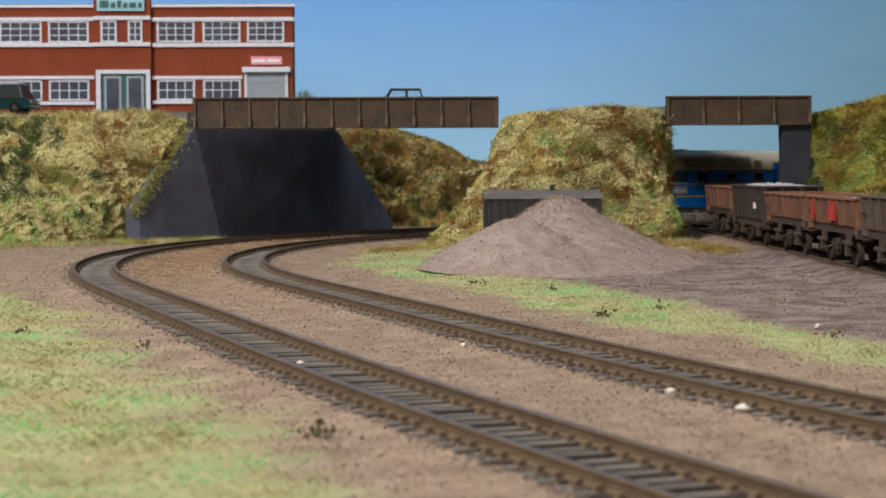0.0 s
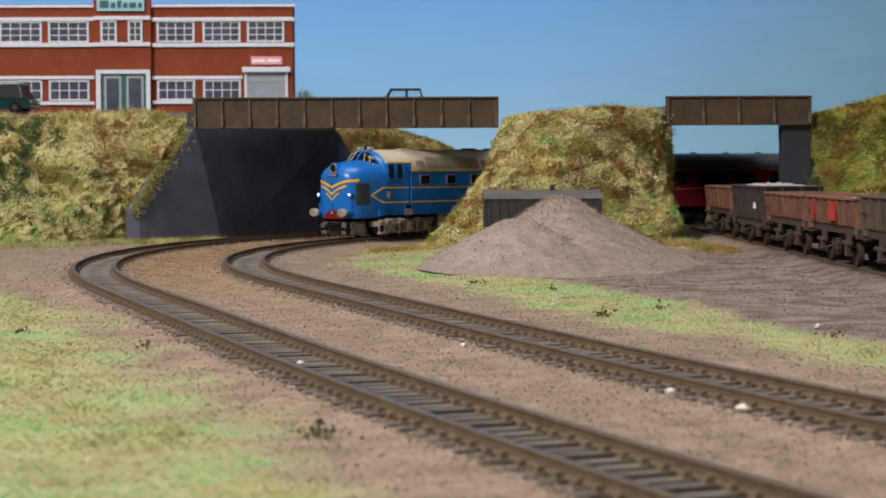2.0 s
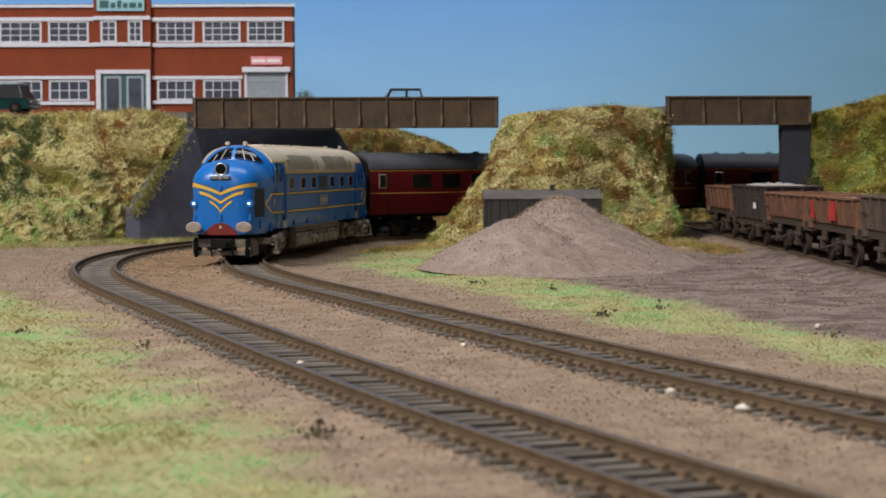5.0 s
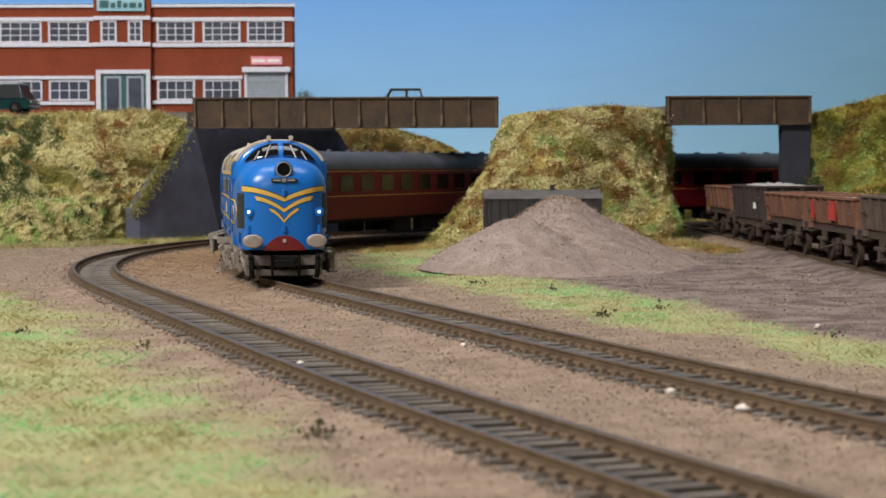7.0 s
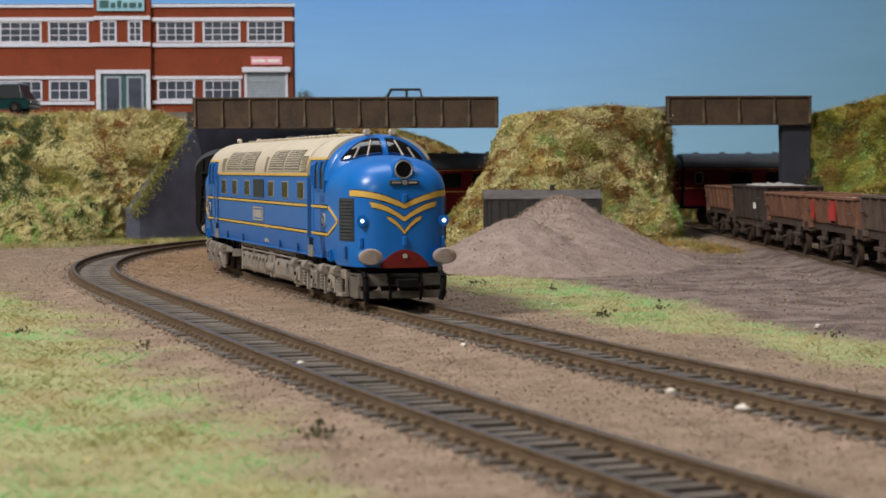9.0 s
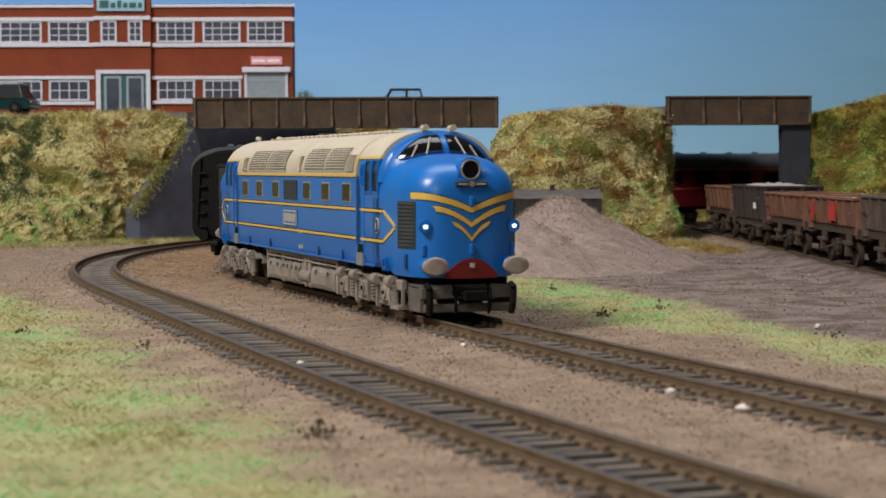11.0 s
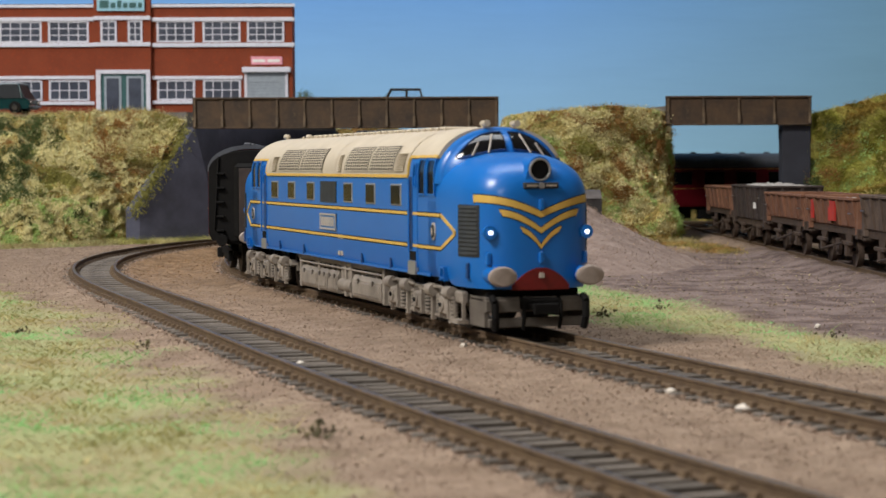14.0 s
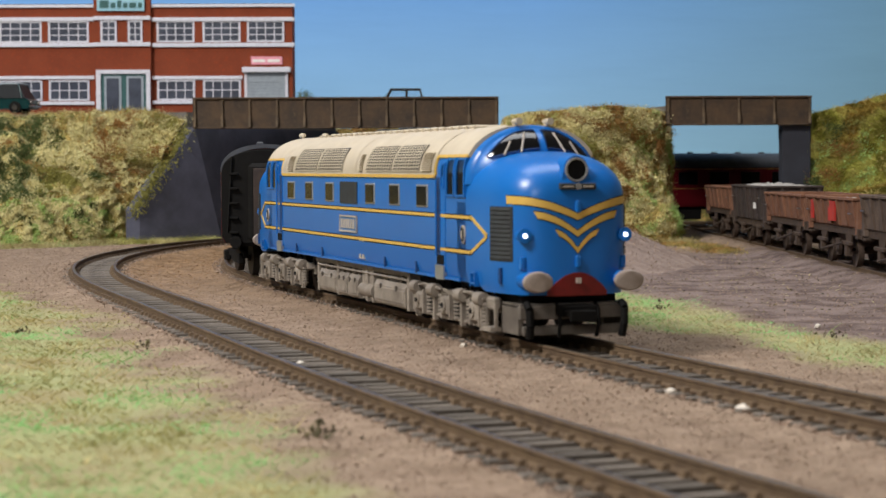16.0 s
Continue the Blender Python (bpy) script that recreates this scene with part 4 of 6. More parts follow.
# ---------------------------------------------------------------- gravel heap and grounded van
def heap():
    n = 90
    a = np.linspace(0, 2 * math.pi, 120, endpoint=False)
    r = np.linspace(0, 1, n)
    A, R = np.meshgrid(a, r)
    rx = np.where(np.cos(A) > 0, 70, 60) * (1 + 0.05 * np.sin(3 * A + 1))
    ry = np.where(np.sin(A) > 0, 66, 92) * (1 + 0.05 * np.sin(4 * A))
    E = R * 1.25
    px, py = 54 + E * rx * np.cos(A), 850 + E * ry * np.sin(A)
    R = E
    z = 36.0 * np.clip(1 - R, 0, 1) ** 1.18
    z = np.where(R < 0.10, 36 * (1 - 0.10) ** 1.18 + (0.10 - R) * 16, z)
    q = np.hypot((px - 33) / 52, (py - 806) / 62)
    z2 = 26.5 * np.clip(1 - q, 0, 1) ** 1.0
    z2 = np.where(q < 0.12, 26.5 * 0.88 + (0.12 - q) * 10, z2)
    z = np.maximum(z, z2) - 5.2 - 7.0 * np.clip(R - 0.98, 0, 1)
    z += noise2(px, py, 14, 2) * 0.9 * (1 - R * 0.3) + noise2(px, py, 4, 3) * 0.5 + noise2(px, py, 1.7, 3) * 0.25
    ny, nx = z.shape
    idx = np.arange(nx * ny).reshape(ny, nx)
    f = np.stack([idx[:-1, :], np.roll(idx, -1, 1)[:-1, :], np.roll(idx, -1, 1)[1:, :], idx[1:, :]], -1).reshape(-1, 4)
    v = np.stack([px, py, z], -1).reshape(-1, 3)
    ob = raw("gravel_heap", v, f.tolist(), GRAVEL, smooth=True)
    tagged(ob, "pinkish grey heap of fine gravel with a smaller second lobe", "gravel heap", kind="stuff")
    rng = np.random.default_rng(5)
    k = rng.integers(0, len(v), 22000)
    p = v[k] + rng.normal(size=(22000, 3)) * np.array([1.2, 1.2, 0.1])
    scatter("heap_grit", "loose grit lying on the gravel heap", p, rng.uniform(0.2, 0.55, 22000), STONE, category="gravel")


heap()


def grounded_van():
    v = empty("van_body", "grounded dark grey wooden van body with a pale curved roof", "wagon body", at=(54.5, 1003, -4.6))
    L, Wd, H = 31.5, 16, 29.0
    b = part("body", BX(-L, L, -Wd, Wd, 0, H), VANBODY, v)
    for i in range(14):
        x = -L + 1.2 + i * (2 * L - 2.4) / 13
        part("plank", BX(x - 2.1, x + 2.1, -Wd - 0.5, -Wd, 0.5, H - 0.6), VANBODY, b)
    for x in (-L, -9, 9, L):
        part("strapping", BX(x - 0.8, x + 0.8, -Wd - 1.0, -Wd - 0.5, 0, H - 0.2), VANBODY, b)
    ring = [(-Wd - 1.2, H - 0.4)] + [(y, H + 4.6 * (1 - (y / (Wd + 1.2)) ** 2)) for y in np.linspace(-Wd - 1.2, Wd + 1.2, 17)] + [(Wd + 1.2, H - 0.4)]
    part("roof", loft(bmesh.new(), [[(x, y, z) for y, z in ring] for x in (-L - 0.8, L + 0.8)]), VANROOF, v, "pale grey curved roof", smooth=True)
    part("vent", rod(bmesh.new(), (6, -4, H + 4), (6, -4, H + 7.2), 1.3, 8), VANBODY, v)


grounded_van()


# ---------------------------------------------------------------- stabled wagons
def wagon(name, label, y, paint, height, loaded=False, patch=False, tall=False):
    w = empty(name, label, "goods wagon", "wagons on the siding", at=(SID_X, y, 0), rz=90)
    L, Wd = 47.0, 15.5
    z0 = 13.5 if tall else 17.0
    t = 1.0
    walls = bmesh.new()
    for sy_ in (-1, 1):
        loft(walls, [[(x, sy_ * (Wd - 1.6), z0), (x, sy_ * Wd, height), (x, sy_ * (Wd - t), height), (x, sy_ * (Wd - 1.6 - t), z0)] for x in (-L, L)])
    for sx in (-1, 1):
        loft(walls, [[(sx * (L - 2.0), y_, z0), (sx * L, y_, height), (sx * (L - t), y_, height), (sx * (L - 2.0 - t), y_, z0)] for y_ in (-Wd + 0.5, Wd - 0.5)])
    body = part("body", walls, paint, w)
    part("floor", BX(-L + 2, L - 2, -Wd + 2.2, Wd - 2.2, z0 - 0.6, z0 + 0.6), paint, w)
    for i in range(7):
        x = -L + 2 + i * (2 * L - 4) / 6
        for sy_ in (-1, 1):
            r = loft(bmesh.new(), [[(x + a, sy_ * (Wd - 1.6 + 0.9), z0), (x + a, sy_ * (Wd + 0.9), height - 0.8), (x + a, sy_ * (Wd - 0.1), height - 0.8), (x + a, sy_ * (Wd - 1.7), z0)] for a in (-0.9, 0.9)])
            part("rib", r, paint, body)
    for sy_ in (-1, 1):
        part("top_rail", BX(-L - 0.6, L + 0.6, sy_ * Wd - 0.9, sy_ * Wd + 0.9, height - 0.8, height + 0.4, bevel=0.2), paint, body)
    for sx in (-1, 1):
        part("top_rail", BX(sx * L - 0.9, sx * L + 0.9, -Wd, Wd, height - 0.8, height + 0.4, bevel=0.2), paint, body)
        for yy in (-14, -5, 5, 14):
            part("end_stanchion", loft(bmesh.new(), [[(sx * (L + 1.0), yy - 0.8, height - 1), (sx * (L + 1.0), yy + 0.8, height - 1), (sx * (L - 0.4), yy + 0.8, height - 1), (sx * (L - 0.4), yy - 0.8, height - 1)], [(sx * (L + 2.6), yy - 0.8, z0 - 3), (sx * (L + 2.6), yy + 0.8, z0 - 3), (sx * (L - 3), yy + 0.8, z0 - 3), (sx * (L - 3), yy - 0.8, z0 - 3)]]), paint, body)
    if patch:
        part("red_patch", BX(-10, 2, Wd - 0.5, Wd + 0.35, z0 + 1.5, height - 1.5), REDP, body, "faded red painted panel")
        part("red_patch", BX(34, 38, Wd - 0.5, Wd + 0.35, z0 + 1.5, height - 1.5), REDP, body, "faded red painted panel")
    if tall:
        part("label_patch", BX(-28.6, -26.4, Wd - 0.4, Wd + 1.1, 19.4, 22.6), WHITEP, body, "small white painted panel")
    for sx in (-1, 1):
        part("end_platform", BX(sx * L - 4, sx * L + 4, -14.5, 14.5, 12.4, 13.4), BOGIE, w)
        for yy in (-15, 15):
            part("handrail", rod(bmesh.new(), (sx * (L - 8), yy * 1.09, height - 6), (sx * (L - 3), yy * 1.09, height - 6), 0.35, 6), STEEL, w)
    fr = bmesh.new()
    for sy_ in (-1, 1):
        box(fr, -L - 2, L + 2, sy_ * 12 - 1, sy_ * 12 + 1, z0 - 3.6, z0 - 0.6)
    for sx in (-1, 1):
        box(fr, sx * (L + 2) - 1, sx * (L + 2) + 1, -15, 15, z0 - 4.4, z0 - 0.6)
    sole = part("underframe", fr, BOGIE, w, "dark rusty underframe")
    for sx in (-1, 1):
        for yy in (-11.4, 11.4):
            bf = part("buffer", rod(bmesh.new(), (sx * (L + 3), yy, 13.5), (sx * (L + 7), yy, 13.5), 1.2, 8), BOGIE, w)
            part("buffer_head", rod(bmesh.new(), (sx * (L + 6), yy, 13.5), (sx * (L + 7.4), yy, 13.5), 2.6, 12), BOGIE, bf)
        part("coupling_hook", BX(sx * (L + 3), sx * (L + 6.4), -1, 1, 10, 14), BLACK, w)
    for x in (-24, 24):
        ws = part("wheelset", rod(bmesh.new(), (x, -12, 6.5), (x, 12, 6.5), 1.2, 8), BOGIE, w)
        for sy_ in (-1, 1):
            part("wheel", rod(bmesh.new(), (x, sy_ * 7.6, 6.5), (x, sy_ * 10, 6.5), 6.5, 24), BOGIE, ws, smooth=True)
            g = BX(x - 2.2, x + 2.2, sy_ * 12.6 - 1, sy_ * 12.6 + 1.4, 4.6, 9)
            loft(g, [[(x - 6, sy_ * 12.2, z0 - 3), (x + 6, sy_ * 12.2, z0 - 3), (x + 2, sy_ * 12.2, 5), (x - 2, sy_ * 12.2, 5)], [(x - 6, sy_ * 12.8, z0 - 3), (x + 6, sy_ * 12.8, z0 - 3), (x + 2, sy_ * 12.8, 5), (x - 2, sy_ * 12.8, 5)]])
            part("axle_guard", g, BOGIE, ws)
            part("leaf_spring", BX(x - 8, x + 8, sy_ * 13.4 - 0.8, sy_ * 13.4 + 0.8, 9, 10.6, bevel=0.3), BOGIE, ws)
    for sy_ in (-1, 1):
        part("brake_lever", rod(bmesh.new(), (-20, sy_ * 14.4, 10), (22, sy_ * 14.4, 5.5), 0.5, 6), BOGIE, w)
        part("brake_gear", loft(bmesh.new(), [[(x, sy_ * 10.5, 11), (x + 9, sy_ * 10.5, 11), (x + 9, sy_ * 12, 11), (x, sy_ * 12, 11)] if k else [(x + 3, sy_ * 10.5, 4), (x + 6, sy_ * 10.5, 4), (x + 6, sy_ * 12, 4), (x + 3, sy_ * 12, 4)] for x, k in ((-4, 1), (-4, 0))]), BOGIE, w)
    hop = loft(bmesh.new(), [[(-30, -10, z0), (30, -10, z0), (30, 10, z0), (-30, 10, z0)], [(-10, -5, 5), (10, -5, 5), (10, 5, 5), (-10, 5, 5)]])
    part("hopper", hop, BOGIE, w)
    if loaded:
        rng = np.random.default_rng(int(y))
        gx, gy = np.meshgrid(np.linspace(-L + 2, L - 2, 46), np.linspace(-Wd + 1.8, Wd - 1.8, 16))
        gz = height - (0.8 if tall else 3.0) + (1.6 if tall else 2.0) * (1 - (gx / L) ** 2) * (1 - (gy / Wd) ** 2) + rng.normal(size=gx.shape) * 0.5
        idx = np.arange(gx.size).reshape(gx.shape)
        q = np.stack([idx[:-1, :-1], idx[:-1, 1:], idx[1:, 1:], idx[1:, :-1]], -1).reshape(-1, 4).tolist()
        ob = raw("stone_load", np.stack([gx, gy, gz], -1).reshape(-1, 3), q, LOAD)
        ob.matrix_world = w.matrix_world
        tagged(ob, "grey crushed stone load filling the wagon", "stone load", kind="stuff")
    return w


PITCH = 105.0
wagon("hopper_wagon", "rusty brown grey ribbed hopper wagon on the siding", 768 - PITCH, WGREY, 30.0)
wagon("hopper_wagon", "rusty brown ribbed hopper wagon with red panels and stone load", 768, RUST, 28.4, patch=True, loaded=True)
wagon("hopper_wagon", "rusty orange-brown ribbed hopper wagon on the siding", 768 + PITCH, RUST, 28.2)
wagon("mineral_wagon", "dark grey taller wagon heaped with grey stone", 768 + 2 * PITCH, WDARK, 31.0, loaded=True, tall=True)
wagon("hopper_wagon", "small rusty brown wagon at the end under the bridge", 768 + 3 * PITCH, RUST, 29.5)


# ---------------------------------------------------------------- the blue diesel engine
HW, PIV = 17.5, 85.0


def arch(w, zs, zt, n, z0, count=28, inset=0.8):
    """Body section: floor edge, upright sides, arched top, as (y, z)."""
    pts = [(-w + inset, z0), (-w, z0 + 3)]
    for i in range(count + 1):
        a = math.pi * (1 - i / count)
        c, s_ = math.cos(a), math.sin(a)
        pts.append((w * math.copysign(abs(c) ** (2 / n), c), zs + (zt - zs) * abs(s_) ** (2 / n)))
    return pts + [(w, z0 + 3), (w - inset, z0)]


NOSE_TIP, NOSE_Z, NOSE_H, NS = 131.3, 33.0, 12.6, 2.5
ROOF_Z = 39.5


def bow(x, start, power):
    """Rounding of the nose: 1 behind start, 0 at the tip."""
    return max(1 - max(0.0, (x - start) / (NOSE_TIP - start)) ** power, 0.0) ** (1 / power)


def nose_w(x):
    """Half width of the nose, which tapers in plan and rounds off at the front."""
    return (HW - 1.7 * min(1.0, max(0.0, (x - 103) / 24))) * bow(x, 113, 3.6)


def nose_h(x):
    return NOSE_H * bow(x, 106, 3.0)


def nose_front(y, z):
    """Forward reach of the nose at a place on its face."""
    lo, hi = 96.0, NOSE_TIP
    for _ in range(36):
        x = (lo + hi) / 2
        inside = (abs(y) / max(nose_w(x), 1e-6)) ** NS + (max(0.0, z - NOSE_Z) / max(nose_h(x), 1e-6)) ** NS < 1
        lo, hi = (x, hi) if inside else (lo, x)
    return lo


def nose_mesh(sgn):
    rings = []
    for i in range(31):
        x = 96 + 8 * i / 6 if i < 6 else 104 + (NOSE_TIP - 0.002 - 104) * math.sin(math.pi / 2 * (i - 6) / 24)
        k, h = nose_w(x) / HW, nose_h(x) / NOSE_H
        low = 11.6 + 1.6 * max(0.0, min(1.0, (112 - x) / 4))
        rings.append([(sgn * x, y * k, (z if z > 20 else low + (z - 11.6)) if z <= NOSE_Z else NOSE_Z + (z - NOSE_Z) * h) for y, z in arch(HW, NOSE_Z, NOSE_Z + NOSE_H, NS, 11.6, 32)])
    return loft(bmesh.new(), rings)


CAB_X, CAB_L, CAB_W, CAB_Z, CAB_T = 99.5, 12.0, 17.7, 37.5, 51.9


def cab_scale(x):
    u = min(max(0.0, (x - CAB_X) / CAB_L), 0.999)
    return (1 - u ** 2.2) ** (1 / 2.2), (1 - u ** 2.6) ** (1 / 2.6)


def visor(x, a, lift=0.0):
    """Point on the domed cab front; a runs from 0 (right foot) to pi (left foot)."""
    kw, kt = cab_scale(x)
    return (x, (CAB_W * kw + lift) * math.cos(a), CAB_Z + ((CAB_T - CAB_Z) * kt + lift) * math.sin(a) ** 0.92)


def visor_x(y, z):
    """Forward reach of the cab front at a place on its face."""
    lo, hi = CAB_X, CAB_X + CAB_L - 0.05
    for _ in range(36):
        x = (lo + hi) / 2
        kw, kt = cab_scale(x)
        c = abs(y) / (CAB_W * kw)
        top = CAB_Z + (CAB_T - CAB_Z) * kt * (1 - c * c) ** 0.46 if c < 1 else 0.0
        lo, hi = (x, hi) if top > z else (lo, x)
    return lo


def side_y(z, lift=0.0):
    """Half width of the body shell at a height."""
    if z <= ROOF_Z:
        return HW + lift
    q = min(1.0, (z - ROOF_Z) / (51.6 - ROOF_Z)) ** 1.15
    return HW * math.sqrt(1 - q * q) ** (1 / 1.15) + lift


def patch(bm, f, u0, u1, v0, v1, nu=10, nv=8):
    g = [[bm.verts.new(f(u0 + (u1 - u0) * i / nu, v0 + (v1 - v0) * j / nv)) for j in range(nv + 1)] for i in range(nu + 1)]
    for i in range(nu):
        for j in range(nv):
            bm.faces.new((g[i][j], g[i + 1][j], g[i + 1][j + 1], g[i][j + 1]))
    return bm


def locomotive():
    e = empty("diesel_locomotive", "bright blue diesel locomotive with cream roof and yellow stripes", "locomotive")
    b = bmesh.new()
    loft(b, [[(x, y, z) for y, z in arch(HW, ROOF_Z, 51.6, 2.3, 13.2)] for x in (-102.4, 102.4)])
    body = part("body", b, BLUE, e, "bright blue body shell", smooth=True)
    # cream roof between the cabs
    r = bmesh.new()
    top = [(y, z) for y, z in arch(HW + 0.35, ROOF_Z, 52.3, 2.3, 11.8, 40) if z >= ROOF_Z]
    rings = []
    for x in (-80, 80):
        rings.append([(x, y, z) for y, z in top] + [(x, y * 0.95, z - 1.0) for y, z in top[::-1]])
    loft(r, rings)
    roof = part("roof", r, CREAM, e, "cream roof with grilles", smooth=True)
    for sx in (-1, 1):
        c = [(y, z) for y, z in arch(HW + 0.3, ROOF_Z, 52.3, 2.3, 11.8, 60) if z >= 44.6]
        part("roof_end", loft(bmesh.new(), [[(sx * x, y, z) for y, z in c] + [(sx * x, y * 0.95, z - 1.0) for y, z in c[::-1]] for x in (80.2, 102.6)]), CREAM, roof, smooth=True)

    def roof_pt(x, a, lift=0.25):
        c, s_ = math.cos(a), math.sin(a)
        w, n = HW + 0.35 + lift, 2.3
        return (x, w * math.copysign(abs(c) ** (2 / n), c), ROOF_Z + (12.8 + lift) * abs(s_) ** (2 / n))

    for side in (0, 1):
        def ang(a):
            return math.pi - a if side else a
        for x0, x1 in ((-62, -35), (-33.4, -6), (19, 43.4), (45, 67.5)):
            g = part("roof_grille", patch(bmesh.new(), lambda x, a: roof_pt(x, ang(a), 0.1), x0, x1, 0.07, 0.64, 8, 10), mat_grille, roof, "fine mesh roof grille")
            lat = bmesh.new()
            n = round((x1 - x0) / 2.3)
            for i in range(n + 1):
                x = x0 + (x1 - x0) * i / n
                patch(lat, lambda xx, a: roof_pt(xx, ang(a), 0.42), x - 0.3, x + 0.3, 0.065, 0.645, 1, 10)
            for i in range(10):
                a = 0.07 + 0.57 * i / 9
                patch(lat, lambda xx, aa: roof_pt(xx, ang(aa), 0.36), x0, x1, a - 0.01, a + 0.01, 6, 1)
            part("lattice", lat, CREAM, g, "cream lattice over the grille")
        for x0, x1 in ((-72, -65), (12, 15.6), (69.5, 77.5)):
            lv = part("roof_louvre", patch(bmesh.new(), lambda x, a: roof_pt(x, ang(a), 0.12), x0, x1, 0.08, 0.42, 2, 8), CREAMD, roof)
            sl = bmesh.new()
            for i in range(11):
                a = 0.08 + 0.034 * i
                loft(sl, [[roof_pt(xx, ang(a - 0.01), 0.1), roof_pt(xx, ang(a - 0.01), 0.62), roof_pt(xx, ang(a + 0.012), 0.2)] for xx in (x0, x1)])
            part("louvre_slats", sl, CREAM, lv)
        for x in (-76, -29, 8, 79.4):
            part("roof_rib", patch(bmesh.new(), lambda xx, a: roof_pt(xx, ang(a), 0.3), x - 0.3, x + 0.3, 0.05, 1.5, 1, 14), CREAM, roof)
        for x in range(-72, 79, 6):
            part("rivet", rod(bmesh.new(), roof_pt(x, ang(1.28), -0.2), roof_pt(x, ang(1.28), 0.75), 0.5, 6), CREAM, roof)
    for x in (-60, -48, -36, -24, -10, 4, 18, 30, 44, 58, 70):
        part("roof_hatch", BX(x - 4.5, x + 4.5, -5, 5, 51.9, 52.9, bevel=0.4), CREAM, roof)
    for x in (-14, 8):
        part("exhaust", BX(x - 4, x + 4, -3, 3, 52.8, 53.6, bevel=0.2), GRILLE, roof)
    # side fittings
    for sy in (-1, 1):
        y = sy * HW

        def out(lift, y=y, sy=sy):
            return sorted((y - sy * 0.3, y + sy * lift))

        for z0, z1 in ((ROOF_Z - 0.5, ROOF_Z + 0.35),):
            part("yellow_line", BX(-80, 80, y + sy * 0.05, y + sy * 0.42, z0, z1), YELLOW, body, "thin yellow line")
        for sx in (-1, 1):
            curve = [(sx * 80.3, sy * side_y(z), z) for z in np.linspace(ROOF_Z, 44.4, 6)]
            part("yellow_line", ribbon(bmesh.new(), curve, [(0, sy * 0.9, 0.4)] * 6, [(1, 0, 0)] * 6, 0.8, 0.5), YELLOW, body, "thin yellow line")
            curve = [(sx * x, sy * side_y(44.4), 44.4) for x in (80.2, 102.4)]
            part("yellow_line", ribbon(bmesh.new(), curve, [(0, sy * 0.9, 0.4)] * 2, [(0, -sy * 0.35, 0.9)] * 2, 0.8, 0.5), YELLOW, body, "thin yellow line")
        for z in (29.4, 20.8):
            part("line_edging", BX(-106, 106, *out(0.14), z - 0.62, z + 0.62), BLACK, body, "thin black edging")
            part("yellow_line", BX(-106, 106, y - 0.1, y + sy * 0.22 if sy > 0 else y - 0.22, z - 0.38, z + 0.38) if sy > 0 else BX(-106, 106, y - 0.22, y + 0.1, z - 0.38, z + 0.38), YELLOW, body, "thin yellow line")
        for sx in (-1, 1):
            for za in (29.4, 20.8):
                rings = []
                for k in range(5):
                    x = 106 + (115.4 - 106) * k / 4
                    z = za + (25.1 - za) * k / 4
                    yy = nose_w(x)
                    rings.append((sx * x, sy * yy, z))
                part("yellow_line", ribbon(bmesh.new(), rings, [(0, sy, 0)] * 5, [(0.0, 0, 1)] * 5, 0.95, 0.25), YELLOW, body, "thin yellow line")
        wins = ([69, 45, 22, -21, -45.5, -68.5])
        for x in wins:
            w = part("side_window", BX(x - 4.6, x + 4.6, y - 0.3, y + 0.3, 31.2, 37.2, bevel=0.2), FRAME, body, "silver framed engine room window")
            part("pane", BX(x - 3.9, x + 3.9, y - 0.42, y + 0.42, 31.7, 36.7), DARKGL, w)
        part("side_grille", BX(-9.0, 9.0, y - 0.3, y + 0.3, 31.0, 37.5), GRILLE, body, "dark intake grille")
        n = part("nameplate", BX(-9, 9, *out(0.3), 22.4, 27.4), PLATE, body, "raised nameplate with silver edges")
        for z0, z1, x0, x1 in ((22.4, 22.9, -9, 9), (26.9, 27.4, -9, 9), (22.4, 27.4, -9, -8.6), (22.4, 27.4, 8.6, 9)):
            part("edge", BX(x0, x1, *out(0.55), z0, z1), BUFF, n)
        for i in range(6):
            part("writing", BX(-7.4 + i * 2.5, -5.8 + i * 2.5, *out(0.5), 23.5, 26.3), BUFF, n)
        for x, z in ((11, 20), (14, 20), (11, 15), (14, 15)):
            part("data_panel", BX(x, x + 1.6, *out(0.2), z, z + 1.3), BUFF, body)
        for sx in (-1, 1):
            d = part("cab_door", BX(sx * 84 - 3.4, sx * 84 + 3.4, *out(0.18), 15, 39.4), BLUE, body)
            for x in (-1.6,):
                part("handrail", rod(bmesh.new(), (sx * 84 + x, y + sy * 0.9, 19), (sx * 84 + x, y + sy * 0.9, 38.5), 0.3, 6), BLUE, d)
            # door gap and step recess are raised dark blocks painted as shaded hollows
            part("door_gap", BX(sx * 82.4 - 1.5, sx * 82.4 + 1.5, *out(0.26), 19.6, 39.2), SHADEBLUE, d)
            part("kick_plate", BX(sx * 84 - 3.2, sx * 84 + 3.2, *out(0.6), 13.0, 16.6), FRAME, d)
            part("step_recess", BX(sx * 84 - 2.6, sx * 84 + 2.6, *out(0.32), 16.8, 19.2), BLACK, d)
            for x0, x1, z0, z1 in ((84.8, 86.9, 36.6, 42.6), (88.8, 94.4, 34.6, 43.8), (96.0, 102.0, 34.6, 43.8)):
                def shell(x, z, lift=0.15):
                    return (sx * x, sy * side_y(z) + sy * lift, z)
                cw = part("cab_side_window", patch(bmesh.new(), shell, x0, x1, z0, z1, 3, 8), DARKGL, body, "dark cab side window", smooth=True)
